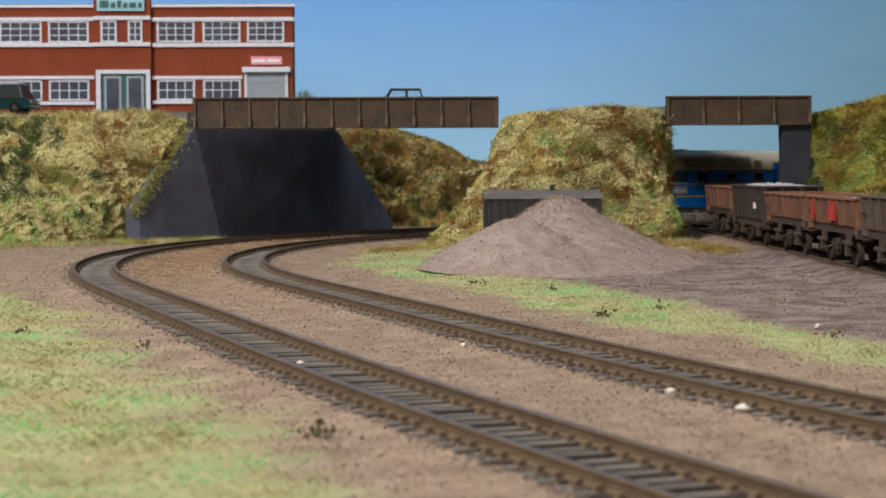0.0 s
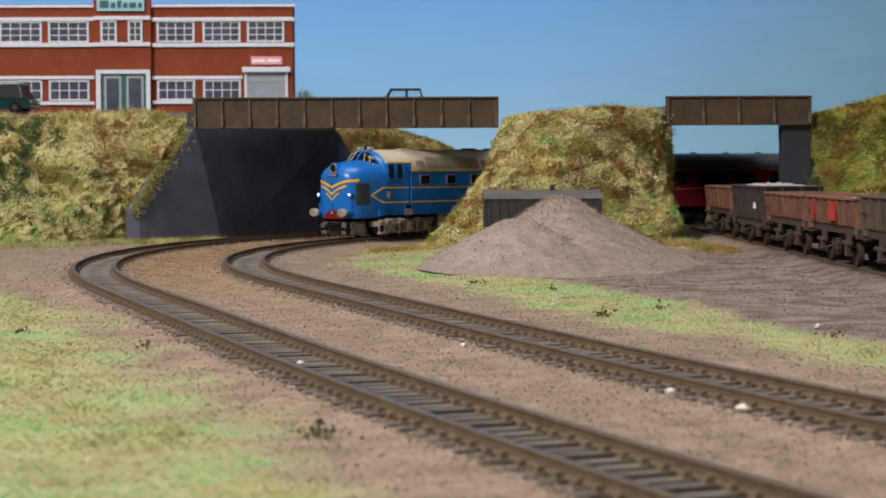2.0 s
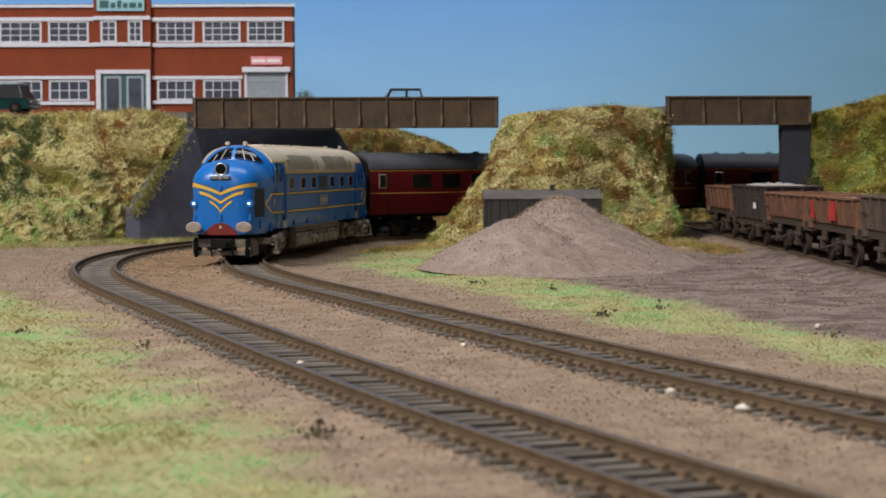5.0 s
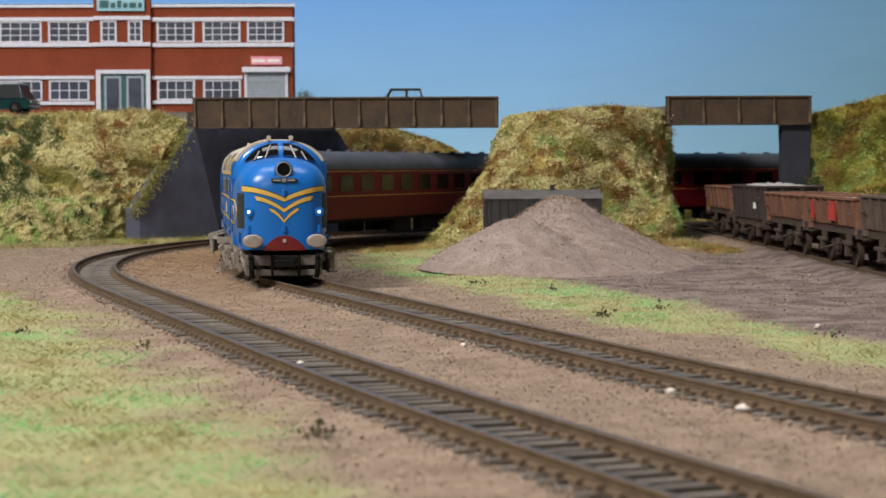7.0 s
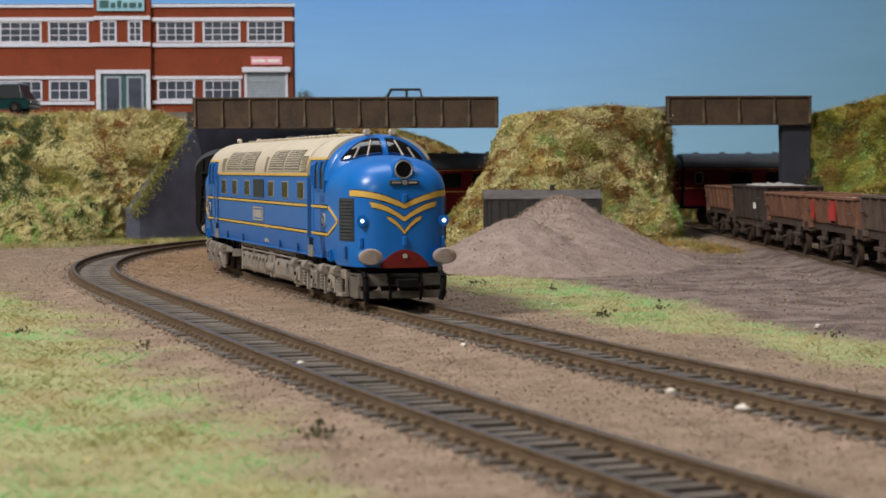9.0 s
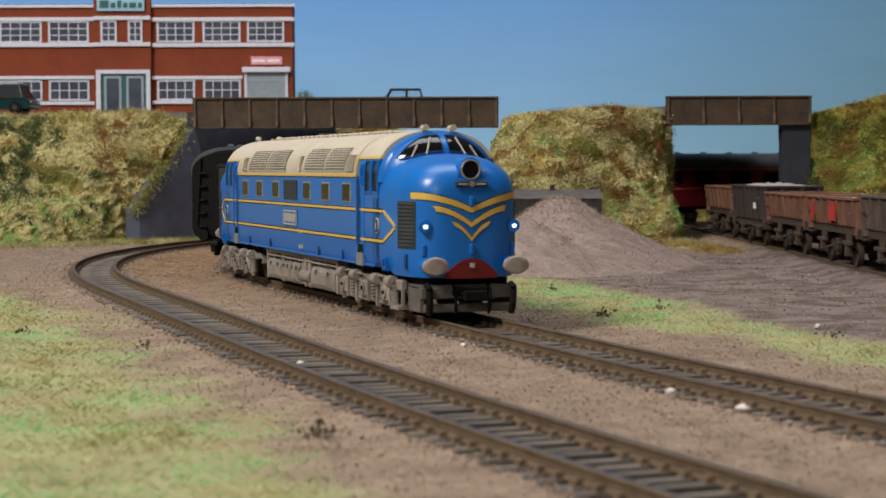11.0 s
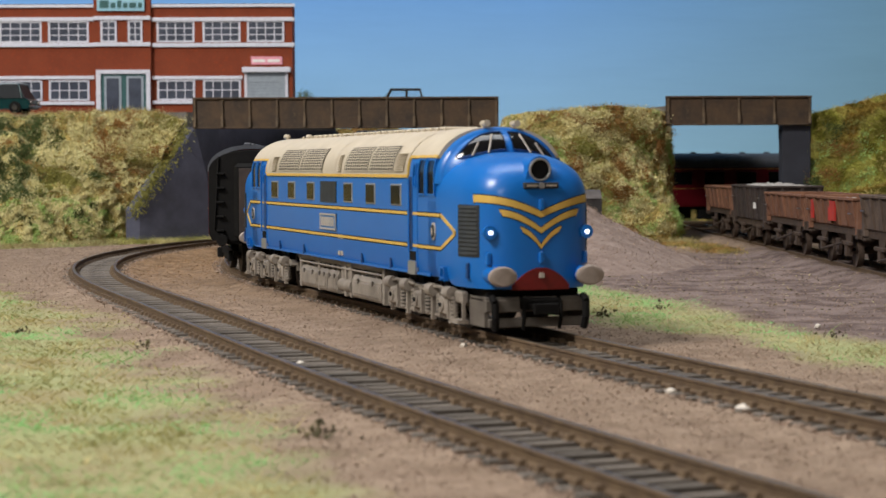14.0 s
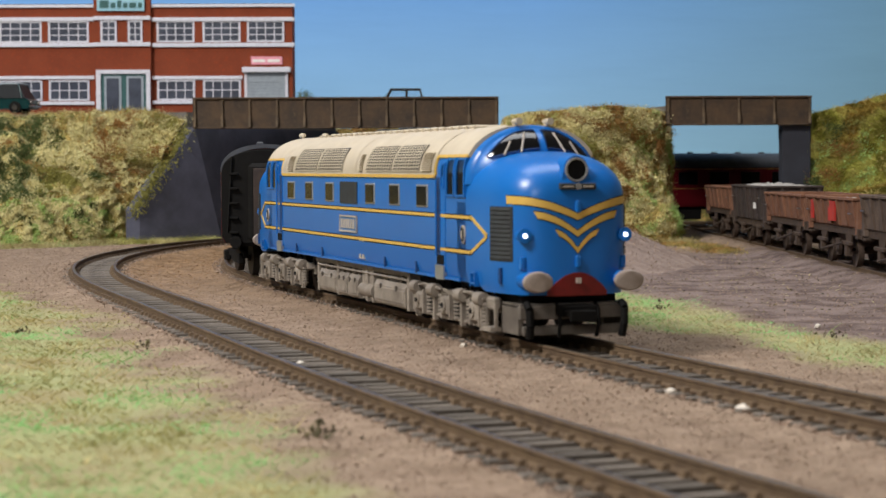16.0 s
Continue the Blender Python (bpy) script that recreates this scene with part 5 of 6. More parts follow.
                for xx in (x0, x1):
                    part("window_bar", ribbon(bmesh.new(), [shell(xx, z, 0.3) for z in np.linspace(z0 - 0.4, z1 + 0.3, 9)], [(0, sy, 0.25)] * 9, [(1, 0, 0)] * 9, 0.5, 0.22), BLUE, cw)
                for zz in (z0, z1):
                    part("window_bar", ribbon(bmesh.new(), [shell(xx, zz, 0.25) for xx in (x0, (x0 + x1) / 2, x1)], [(0, sy, 0)] * 3, [(0, 0, 1)] * 3, 0.5, 0.2), BLUE, cw)
            part("nose_grille", side_grille(sx, sy), GRILLE, body, "dark nose grille")
            cr = part("crest", rod(bmesh.new(), (sx * 101, y - sy * 0.2, 25.1), (sx * 101, y + sy * 0.4, 25.1), 1.5, 20, flat=1.5), BUFF, body, "oval silver crest")
            part("crest_field", rod(bmesh.new(), (sx * 101, y, 25.1), (sx * 101, y + sy * 0.6, 25.1), 1.15, 20, flat=1.6), GRILLE, cr)
            part("crest_mark", BX(sx * 101 - 0.35, sx * 101 + 0.35, *out(0.75), 24.2, 26.0), BUFF, cr)
            # hollow shown by a shade-blue block on the surface
            lug = part("lifting_recess", BX(sx * 122 - 0.8, sx * 122 + 0.8, sy * nose_w(122) - 0.4, sy * nose_w(122) + 0.15, 14, 17.8), SHADEBLUE, body)
            part("lifting_lug", BX(sx * 122 - 0.5, sx * 122 + 0.3, sy * nose_w(122) - 0.4, sy * nose_w(122) + 0.7, 14.2, 16.4, bevel=0.15), BLUE, lug)
            step = bmesh.new()
            for xx in (-1.4, 1.4):
                box(step, sx * 108 + xx - 0.2, sx * 108 + xx + 0.2, y - 0.9, y + 0.45 if sy > 0 else y + 0.9, 12.6, 16.2) if sy > 0 else box(step, sx * 108 + xx - 0.2, sx * 108 + xx + 0.2, y - 0.45, y + 0.9, 12.6, 16.2)
            for zz in (13.2, 15.8):
                box(step, sx * 108 - 1.4, sx * 108 + 1.4, min(y, y + sy * 0.5), max(y, y + sy * 0.5), zz, zz + 0.4)
            part("foot_step", step, BLUE, body)
        for x in (-62, -30, 36, 64):
            part("body_bracket", BX(x - 0.5, x + 0.5, *out(0.3), 13.6, 16.6), SHADEBLUE, body)
        part("skirt_line", BX(-98, 98, *out(0.12), 13.2, 13.9), BLUE, body)
    # noses and cab fronts
    for sx in (-1, 1):
        nose = part("nose", nose_mesh(sx), BLUE, e, "rounded blue nose", smooth=True)
        vb = bmesh.new()
        xs = [102.45] + [102.45 + 8.6 * math.sin(math.pi / 2 * i / 14) for i in range(1, 15)]
        loft(vb, [[(sx * p[0], p[1], p[2]) for p in (visor(x, math.pi * i / 36) for i in range(37))] for x in xs], caps=True)
        vis = part("cab_front", vb, BLUE, e, "domed blue cab front", smooth=True)
        lip = [[visor(x, math.pi * i / 40, lift) for x, lift in ((102.2, 0.0), (102.4, 0.5), (104.2, 0.5), (104.7, 0.0))] for i in range(41)]
        part("cab_moulding", loft(bmesh.new(), [[(sx * p[0], p[1], p[2]) for p in ring] for ring in lip]), BLUE, vis, "raised blue moulding", smooth=True)
        for side in (-1, 1):
            def glass(u, v, lift=0.2):
                # u from the centre post outwards, v from sill to crown
                y = 1.0 + 12.4 * u
                sill, crown = 46.2 - 2.5 * u ** 1.6, 50.8 - 6.6 * u ** 2.4
                z = sill + (crown - sill) * v
                return (sx * (visor_x(y, z) + lift), side * (y + lift * 0.5 * u), z + lift * 0.5)
            ws = part("windscreen", patch(bmesh.new(), glass, 0, 1, 0, 1, 18, 8), SCREEN, vis, "dark curved windscreen", smooth=True)
            edge = [(0, v / 6) for v in range(7)] + [(u / 14, 1) for u in range(1, 15)] + [(1 - u / 14, 0) for u in range(1, 15)]
            part("window_rim", loft(bmesh.new(), [[Vector(glass(u, v, 0.1)) + Vector((sx * dx, 0, dz)) for dx, dz in ((-0.2, 0.3), (0.35, 0.2), (0.35, -0.2), (-0.2, -0.3))] for u, v in edge], caps=True), SHADEBLUE, ws)
            for u, top in ((0.28, 0.86), (0.60, 0.62)):
                p, q = Vector(glass(u + 0.10, -0.12, 0.5)), Vector(glass(u - 0.06, top, 0.6))
                part("wiper", rod(bmesh.new(), p, q, 0.3, 6), BUFF, ws, "pale windscreen wiper")
            part("horn", rod(bmesh.new(), (sx * 100.5, side * 4.2, 53.1), (sx * 105, side * 4.2, 53.1), 0.5, 8, 0.95), CREAM, e, "small cream roof horn")
            part("horn_bracket", rod(bmesh.new(), (sx * 102, side * 4.2, 51.6), (sx * 102, side * 4.2, 53.9), 0.6, 8), CREAM, e)
        # lamp, plate, whisker stripes
        lx, lz = 130.4, 41.1
        front = [(-4.7, 36.3), (4.7, 36.3)] + [(3.3 * math.cos(math.pi * i / 16), lz + 3.3 * math.sin(math.pi * i / 16)) for i in range(17)]
        hous = part("headlamp_housing", loft(bmesh.new(), [[(sx * x, y * k, z) for y, z in front] for x, k in ((114, 1.06), (lx - 0.5, 1.0), (lx, 0.94))]), BLUE, nose, "tapered blue lamp housing", smooth=True)
        rim = bmesh.new()
        loft(rim, [[(sx * x, r * math.cos(6.28319 * i / 28), lz + r * math.sin(6.28319 * i / 28)) for i in range(28)] for x, r in ((lx - 0.4, 2.9), (lx + 0.5, 2.9), (lx + 0.6, 2.65), (lx + 0.5, 2.4), (lx - 0.2, 2.4))])
        part("lamp_rim", rim, FRAME, hous, "silver lamp rim", smooth=True)
        part("lamp_glass", rod(bmesh.new(), (sx * (lx - 0.3), 0, lz), (sx * (lx + 0.25), 0, lz), 2.4, 24), DARKGL, hous)
        px = nose_front(0, 37.2) + 0.5
        px = max(px, lx + 0.1)
        pl = part("nose_plate", BX(*sorted((sx * (px - 3), sx * (px + 0.4))), -4.6, 4.6, 36.4, 37.9, bevel=0.2), GRILLE, nose, "narrow dark maker's plate")
        for y0, y1 in ((-3.9, -1.2), (1.2, 3.9)):
            part("writing", BX(*sorted((sx * (px + 0.3), sx * (px + 0.5))), y0, y1, 36.95, 37.35), BUFF, pl)
        part("badge", rod(bmesh.new(), (sx * px, 0, 37.15), (sx * (px + 0.55), 0, 37.15), 0.8, 14), FRAME, pl)
        for z_end, half, z_mid, wd in ((34.0, 15.2, 30.0, 1.9), (30.5, 10.7, 26.0, 1.7), (26.3, 5.6, 22.0, 1.4)):
            for side in (-1, 1):
                for extra, lift1, paint in ((0.45, 0.10, BLACK), (0.0, 0.2, YELLOW)):
                    rings, n = [], 16
                    for i in range(n + 1):
                        t = i / n
                        y = side * half * t
                        zc = z_end - (z_end - z_mid) * (1 - t) ** 1.75
                        wdt = wd * (0.8 + 0.2 * t) + extra
                        slant = 0 if half > 12 else 0.55 * t ** 6
                        ring = []
                        for zz, lift, cut in ((zc + wdt / 2, -0.3, 0), (zc + wdt / 2, lift1, 0), (zc - wdt / 2, lift1, slant * 1.6), (zc - wdt / 2, -0.3, slant * 1.6)):
                            ye = side * max(0.0, abs(y) - cut)
                            ring.append((sx * (nose_front(ye, zz) + lift), ye, zz))
                        rings.append(ring)
                    part("whisker_stripe" if paint is YELLOW else "stripe_edging", loft(bmesh.new(), rings), paint, nose, "curved yellow whisker stripe" if paint is YELLOW else "thin black edging")
        for side in (-1, 1):
            yy = side * 12.9
            xx = nose_front(yy, 25.6)
            ml = part("marker_lamp", rod(bmesh.new(), (sx * (xx - 6), yy * 0.97, 25.6), (sx * (xx + 1.9), yy, 25.6), 0.7, 14, 1.75), BLUE, nose, smooth=True)
            part("lens", rod(bmesh.new(), (sx * (xx + 1.9), yy, 25.6), (sx * (xx + 2.3), yy, 25.6), 0.55, 12), LAMPON if sx > 0 else WHITEP, ml, "lit white lamp" if sx > 0 else "")
            part("lamp_bracket", BX(*sorted((sx * (nose_front(yy, 19) - 0.5), sx * (nose_front(yy, 19) + 1.0))), yy - 0.6, yy + 0.6, 17.6, 20.6, bevel=0.2), BLUE, nose)
            bs = part("buffer", rod(bmesh.new(), (sx * 124, side * 11.6, 15.0), (sx * 134.6, side * 11.6, 15.0), 2.5, 16, 1.9), BLUE, e, smooth=True)
            part("buffer_head", oval_head(sx, side), BUFFHEAD, bs, "pale grey oval buffer head", smooth=True)
        for z in (32.4, 19.4):
            part("lamp_bracket", BX(*sorted((sx * (nose_front(0, z) - 0.4), sx * (nose_front(0, z) + 0.8))), -0.6, 0.6, z - 1.4, z + 1.4, bevel=0.2), BLUE, nose)
        # red lower beam with a curved top
        rings = []
        for i in range(15):
            y = -7.6 + 15.2 * i / 14
            zt = 12.0 + 4.9 * (1 - (y / 8.0) ** 2)
            x = nose_front(y, 14)
            rings.append([(sx * (x - 1), y, 11.4), (sx * (x + 0.35), y, 11.4), (sx * (x + 0.35), y, zt), (sx * (x - 1), y, zt)])
        part("red_valance", loft(bmesh.new(), rings), RED, nose, "dark red buffer beam panel")
        part("red_lamp", BX(*sorted((sx * 131, sx * 132.2)), -0.6, 0.6, 14.4, 15.6), BUFF, nose)
        # this beam's black also stands for shade in the recess under the nose
        ub = BX(*sorted((sx * 110, sx * 126)), -12.4, 12.4, 6.5, 11.4, bevel=0.4)
        beam = part("buffer_beam", ub, BLACK, e, "black lower beam")
        fb = BX(*sorted((sx * 127.6, sx * 129.6)), -14, 14, 5.8, 9.0, bevel=0.25)
        box(fb, *sorted((sx * 127.2, sx * 129.2)), -13, 13, 2.0, 4.3, bevel=0.25)
        for yy in (-13.4, 13.4):
            box(fb, *sorted((sx * 118, sx * 128.6)), yy - 0.6, yy + 0.6, 2.2, 8.6)
        # darker grey carries the shade that falls on this frame
        fr_ = part("front_frame", fb, DARKUF, beam, "weathered grey front frame with its shade put into the colour")
        part("top_plate", BX(*sorted((sx * 118, sx * 129.4)), -13.8, 13.8, 9.0, 9.5), DARKUF, fr_)
        cp = BX(*sorted((sx * 127, sx * 131.5)), -5.0, 5.0, 6.4, 9.3, bevel=0.5)
        box(cp, *sorted((sx * 131, sx * 134.5)), -3.6, 3.6, 6.6, 8.0, bevel=0.4)
        box(cp, *sorted((sx * 134, sx * 135)), -3.4, 3.4, 5.4, 8.2, bevel=0.3)
        part("coupling", cp, BLACK, beam, "black coupling")
        for yy, thick in ((-12.2, 0.95), (-4.6, 0.45), (5.4, 0.45), (12.2, 0.95)):
            hose = bmesh.new()
            stops = [(sx * 129.2, yy, 9.6), (sx * 131.2, yy, 8.2), (sx * 131.4, yy * 0.99, 4.4), (sx * 130.4, yy * 0.97, 1.6)]
            for p, q in zip(stops, stops[1:]):
                rod(hose, p, q, thick, 8)
            part("brake_pipe", hose, BLACK, beam)
    # tanks and boxes between the bogies
    tank = bmesh.new()
    box(tank, -40, 50, -11.5, 11.5, 4.0, 12.8, bevel=0.5)
    tk = part("fuel_tank", tank, DARKUF, e, "weathered grey tank and battery boxes")
    for sy in (-1, 1):
        for x0, x1 in ((-39, -18.6), (-17.6, -7.0), (-6.2, 5.0), (21, 50)):
            ring = [(sy * 11, 2.6), (sy * 15.6, 2.6), (sy * 16.2, 3.4), (sy * 16.2, 8.0), (sy * 15.4, 9.4), (sy * 11, 10.0)]
            bb = part("battery_box", loft(bmesh.new(), [[(x, y, z) for y, z in ring] for x in (x0, x1)]), GREYUF, tk)
            lid = (x1 - x0) / 2
            part("box_lid", BX(x0 + 1.2, x1 - 1.2, *sorted((sy * 16.1, sy * 16.5)), 3.8, 7.6, bevel=0.2), GREYUF, bb)
            for x in (x0 + lid * 0.5, x1 - lid * 0.5):
                part("latch", BX(x - 0.35, x + 0.35, *sorted((sy * 16.3, sy * 16.8)), 7.2, 8.6), DARKUF, bb)
                part("filler_pipe", rod(bmesh.new(), (x, sy * 14.6, 9.0), (x, sy * 14.9, 11.4), 0.7, 8), GREYUF, bb, smooth=True)
        for x in (-41, -18.1, 12.5, 18.5, 51.5):
            part("hanger_bracket", BX(x - 0.8, x + 0.8, *sorted((sy * 12.5, sy * 16.0)), 2.2, 13.0, bevel=0.2), GREYUF, tk)
        for x in (8.0, 10.2, 15.5):
            part("tank_pipe", rod(bmesh.new(), (x, sy * 15, 3), (x, sy * 15, 12), 0.8, 8), GREYUF, tk)
        part("air_cylinder", rod(bmesh.new(), (6.4, sy * 14.6, 5.6), (19.6, sy * 14.6, 5.6), 2.2, 14), GREYUF, tk, smooth=True)
        for z in (10.7,):
            part("tank_pipe", rod(bmesh.new(), (-40, sy * 15.8, z), (51, sy * 15.8, z), 0.35, 6), GREYUF, tk)
        part("tank_rail", BX(-44, 53, *sorted((sy * 14.6, sy * 15.8)), 11.6, 13.0), GREYUF, tk)
    bogies = []
    for sx in (-1, 1):
        fr = empty("bogie")
        fr.parent = e
        fr.location = (sx * PIV * S, 0, 0)
        bm = bmesh.new()
        for sy in (-1, 1):
            prof = [(-29, 10.2), (29, 10.2), (29.5, 8.4), (25, 7.6), (12, 8.0), (8, 7.4), (-8, 7.4), (-12, 8.0), (-25, 7.6), (-29.5, 8.4)]
            loft(bm, [[(x, sy * 13.2, z) for x, z in prof], [(x, sy * 15.2, z) for x, z in prof]])
        box(bm, -30, -28, -13.2, 13.2, 6.5, 9.5)
        box(bm, 28, 30, -13.2, 13.2, 6.5, 9.5)
        side = part("side_frame", bm, GREYUF, fr, "weathered grey bogie frame")
        for sy in (-1, 1):
            for x in (-21, 0, 21):
                part("axle_box", BX(x - 2.6, x + 2.6, sy * 15.6 - 1.6, sy * 15.6 + 1.6, 3.8, 8.6, bevel=0.5), GREYUF, side)
                part("axle_cap", rod(bmesh.new(), (x, sy * 16.4, 6.4), (x, sy * 17.6, 6.4), 1.7, 12), GREYUF, side, smooth=True)
            for x in (-26.5, -15.2, -6, 6, 15.2, 26.5):
                sp = bmesh.new()
                for k in range(6):
                    rod(sp, (x, sy * 15.6, 3.4 + k * 0.95), (x, sy * 15.6, 3.95 + k * 0.95), 1.05, 10)
                part("coil_spring", sp, GREYUF, side, smooth=True)
            for x in (-24.5, -10.5, 10.5, 24.5):
                part("brake_cylinder", rod(bmesh.new(), (x - 2.2, sy * 16.3, 9.6), (x + 2.2, sy * 16.3, 9.6), 1.7, 14), GREYUF, side, smooth=True)
                part("brake_hanger", BX(x - 0.7, x + 0.7, sy * 15.8 - 0.6, sy * 15.8 + 0.6, 1.8, 9.0), GREYUF, side)
            for x in (-21, 0, 21):
                part("axle_tie", BX(x - 3.4, x + 3.4, sy * 15.4 - 0.5, sy * 15.4 + 0.5, 2.6, 3.5), GREYUF, side)
                for dx in (-3.1, 3.1):
                    part("horn_guide", BX(x + dx - 0.45, x + dx + 0.45, sy * 16.0 - 0.9, sy * 16.0 + 0.9, 2.8, 9.2), GREYUF, side)
                part("cap_bolt", rod(bmesh.new(), (x, sy * 17.6, 6.4), (x, sy * 18.0, 6.4), 0.6, 8), BLACK, side)
            for x0, z0, x1, z1 in ((-27, 9.6, -18, 10.8), (-18, 10.8, -4, 10.2), (4, 10.2, 18, 10.8), (18, 10.8, 27, 9.6)):
                part("air_pipe", rod(bmesh.new(), (x0, sy * 16.4, z0), (x1, sy * 16.4, z1), 0.4, 6), GREYUF, side)
            for x in (-17.6, -3.6, 3.6, 17.6):
                part("brake_block", BX(x - 0.9, x + 0.9, sy * 14.9 - 0.9, sy * 14.9 + 0.9, 4.2, 8.2, bevel=0.3), BLACK, side)
            part("foot_step", BX(sx * 30 - 3, sx * 30 + 3, sy * 15.6 - 1.4, sy * 15.6 + 1.4, 2.2, 3.2), GREYUF, side)
            for x in (-3, 3):
                part("step_hanger", BX(sx * 30 + x - 0.4, sx * 30 + x + 0.4, sy * 15.6 - 0.4, sy * 15.6 + 0.4, 3.2, 9), GREYUF, side)
            part("sand_box", BX(sx * 29 - 2.4, sx * 29 + 2.4, sy * 14.6 - 1.2, sy * 14.6 + 1.2, 7.2, 10.4, bevel=0.5), GREYUF, side)
            part("brake_rod", rod(bmesh.new(), (-26, sy * 15.4, 3.0), (26, sy * 15.4, 3.0), 0.45, 6), GREYUF, side)
        wheels = []
        for x in (-21, 0, 21):
            wm = rod(bmesh.new(), (0, -11, 0), (0, 11, 0), 1.4, 8)
            for sy in (-1, 1):
                rod(wm, (0, sy * 7.0, 0), (0, sy * 9.9, 0), 7.1, 28)
                for k in range(6):
                    a = math.pi / 3 * k
                    box(wm, 3.6 * math.cos(a) - 0.9, 3.6 * math.cos(a) + 0.9, sy * 10.0 - 0.3, sy * 10.0 + 0.3, 3.6 * math.sin(a) - 0.9, 3.6 * math.sin(a) + 0.9)
            wheels.append(part("wheelset", wm, WHEEL, fr, "dark steel wheelset", at=(x, 0, 7.1)))
        bogies.append((sx, fr, wheels))
    return e, bogies


def side_grille(sx, sy):
    """Louvred panel that follows the side of the nose."""
    bm = bmesh.new()
    rings = []
    for i in range(9):
        x = 117.0 + 9.2 * i / 8
        w = nose_w(x)
        rings.append([(sx * x, sy * (w - 0.5), 19.4), (sx * x, sy * (w + 0.2), 19.4), (sx * x, sy * (w + 0.2), 32.4), (sx * x, sy * (w - 0.5), 32.4)])
    loft(bm, rings)
    for k in range(12):
        z = 20.0 + k * 1.05
        rr = []
        for i in range(9):
            x = 117.5 + 8.2 * i / 8
            w = nose_w(x)
            rr.append([(sx * x, sy * w, z), (sx * x, sy * (w + 0.45), z), (sx * x, sy * (w + 0.2), z + 0.6), (sx * x, sy * w, z + 0.6)])
        loft(bm, rr)
    return bm


def oval_head(sx, side):
    bm = bmesh.new()
    rings = []
    for x, k in ((134.2, 0.9), (134.6, 1.0), (135.4, 0.98), (135.7, 0.85)):
        rings.append([(sx * x, side * 11.6 + 3.75 * k * math.cos(6.28319 * i / 28), 15.0 + 2.5 * k * math.sin(6.28319 * i / 28)) for i in range(28)])
    return loft(bm, rings)



PLATE = mat("nameplate_blue_grey", lin(66, 112, 162), 0.5, other=lin(58, 100, 148))
CREAMD = mat("roof_cream_dull", lin(176, 164, 136), 0.7, other=lin(160, 148, 120), size=3)
# dark ground painted as the shade behind the roof lattice
mat_grille = mat("roof_grille_shade", lin(52, 48, 40), 0.8, other=lin(40, 36, 30), size=2)
# body blue darkened as recess shade; rims and brackets use it too
SHADEBLUE = mat("recess_shade_blue", lin(12, 58, 112), 0.5, other=lin(10, 50, 100))
ENGINE, ENGINE_BOGIES = locomotive()


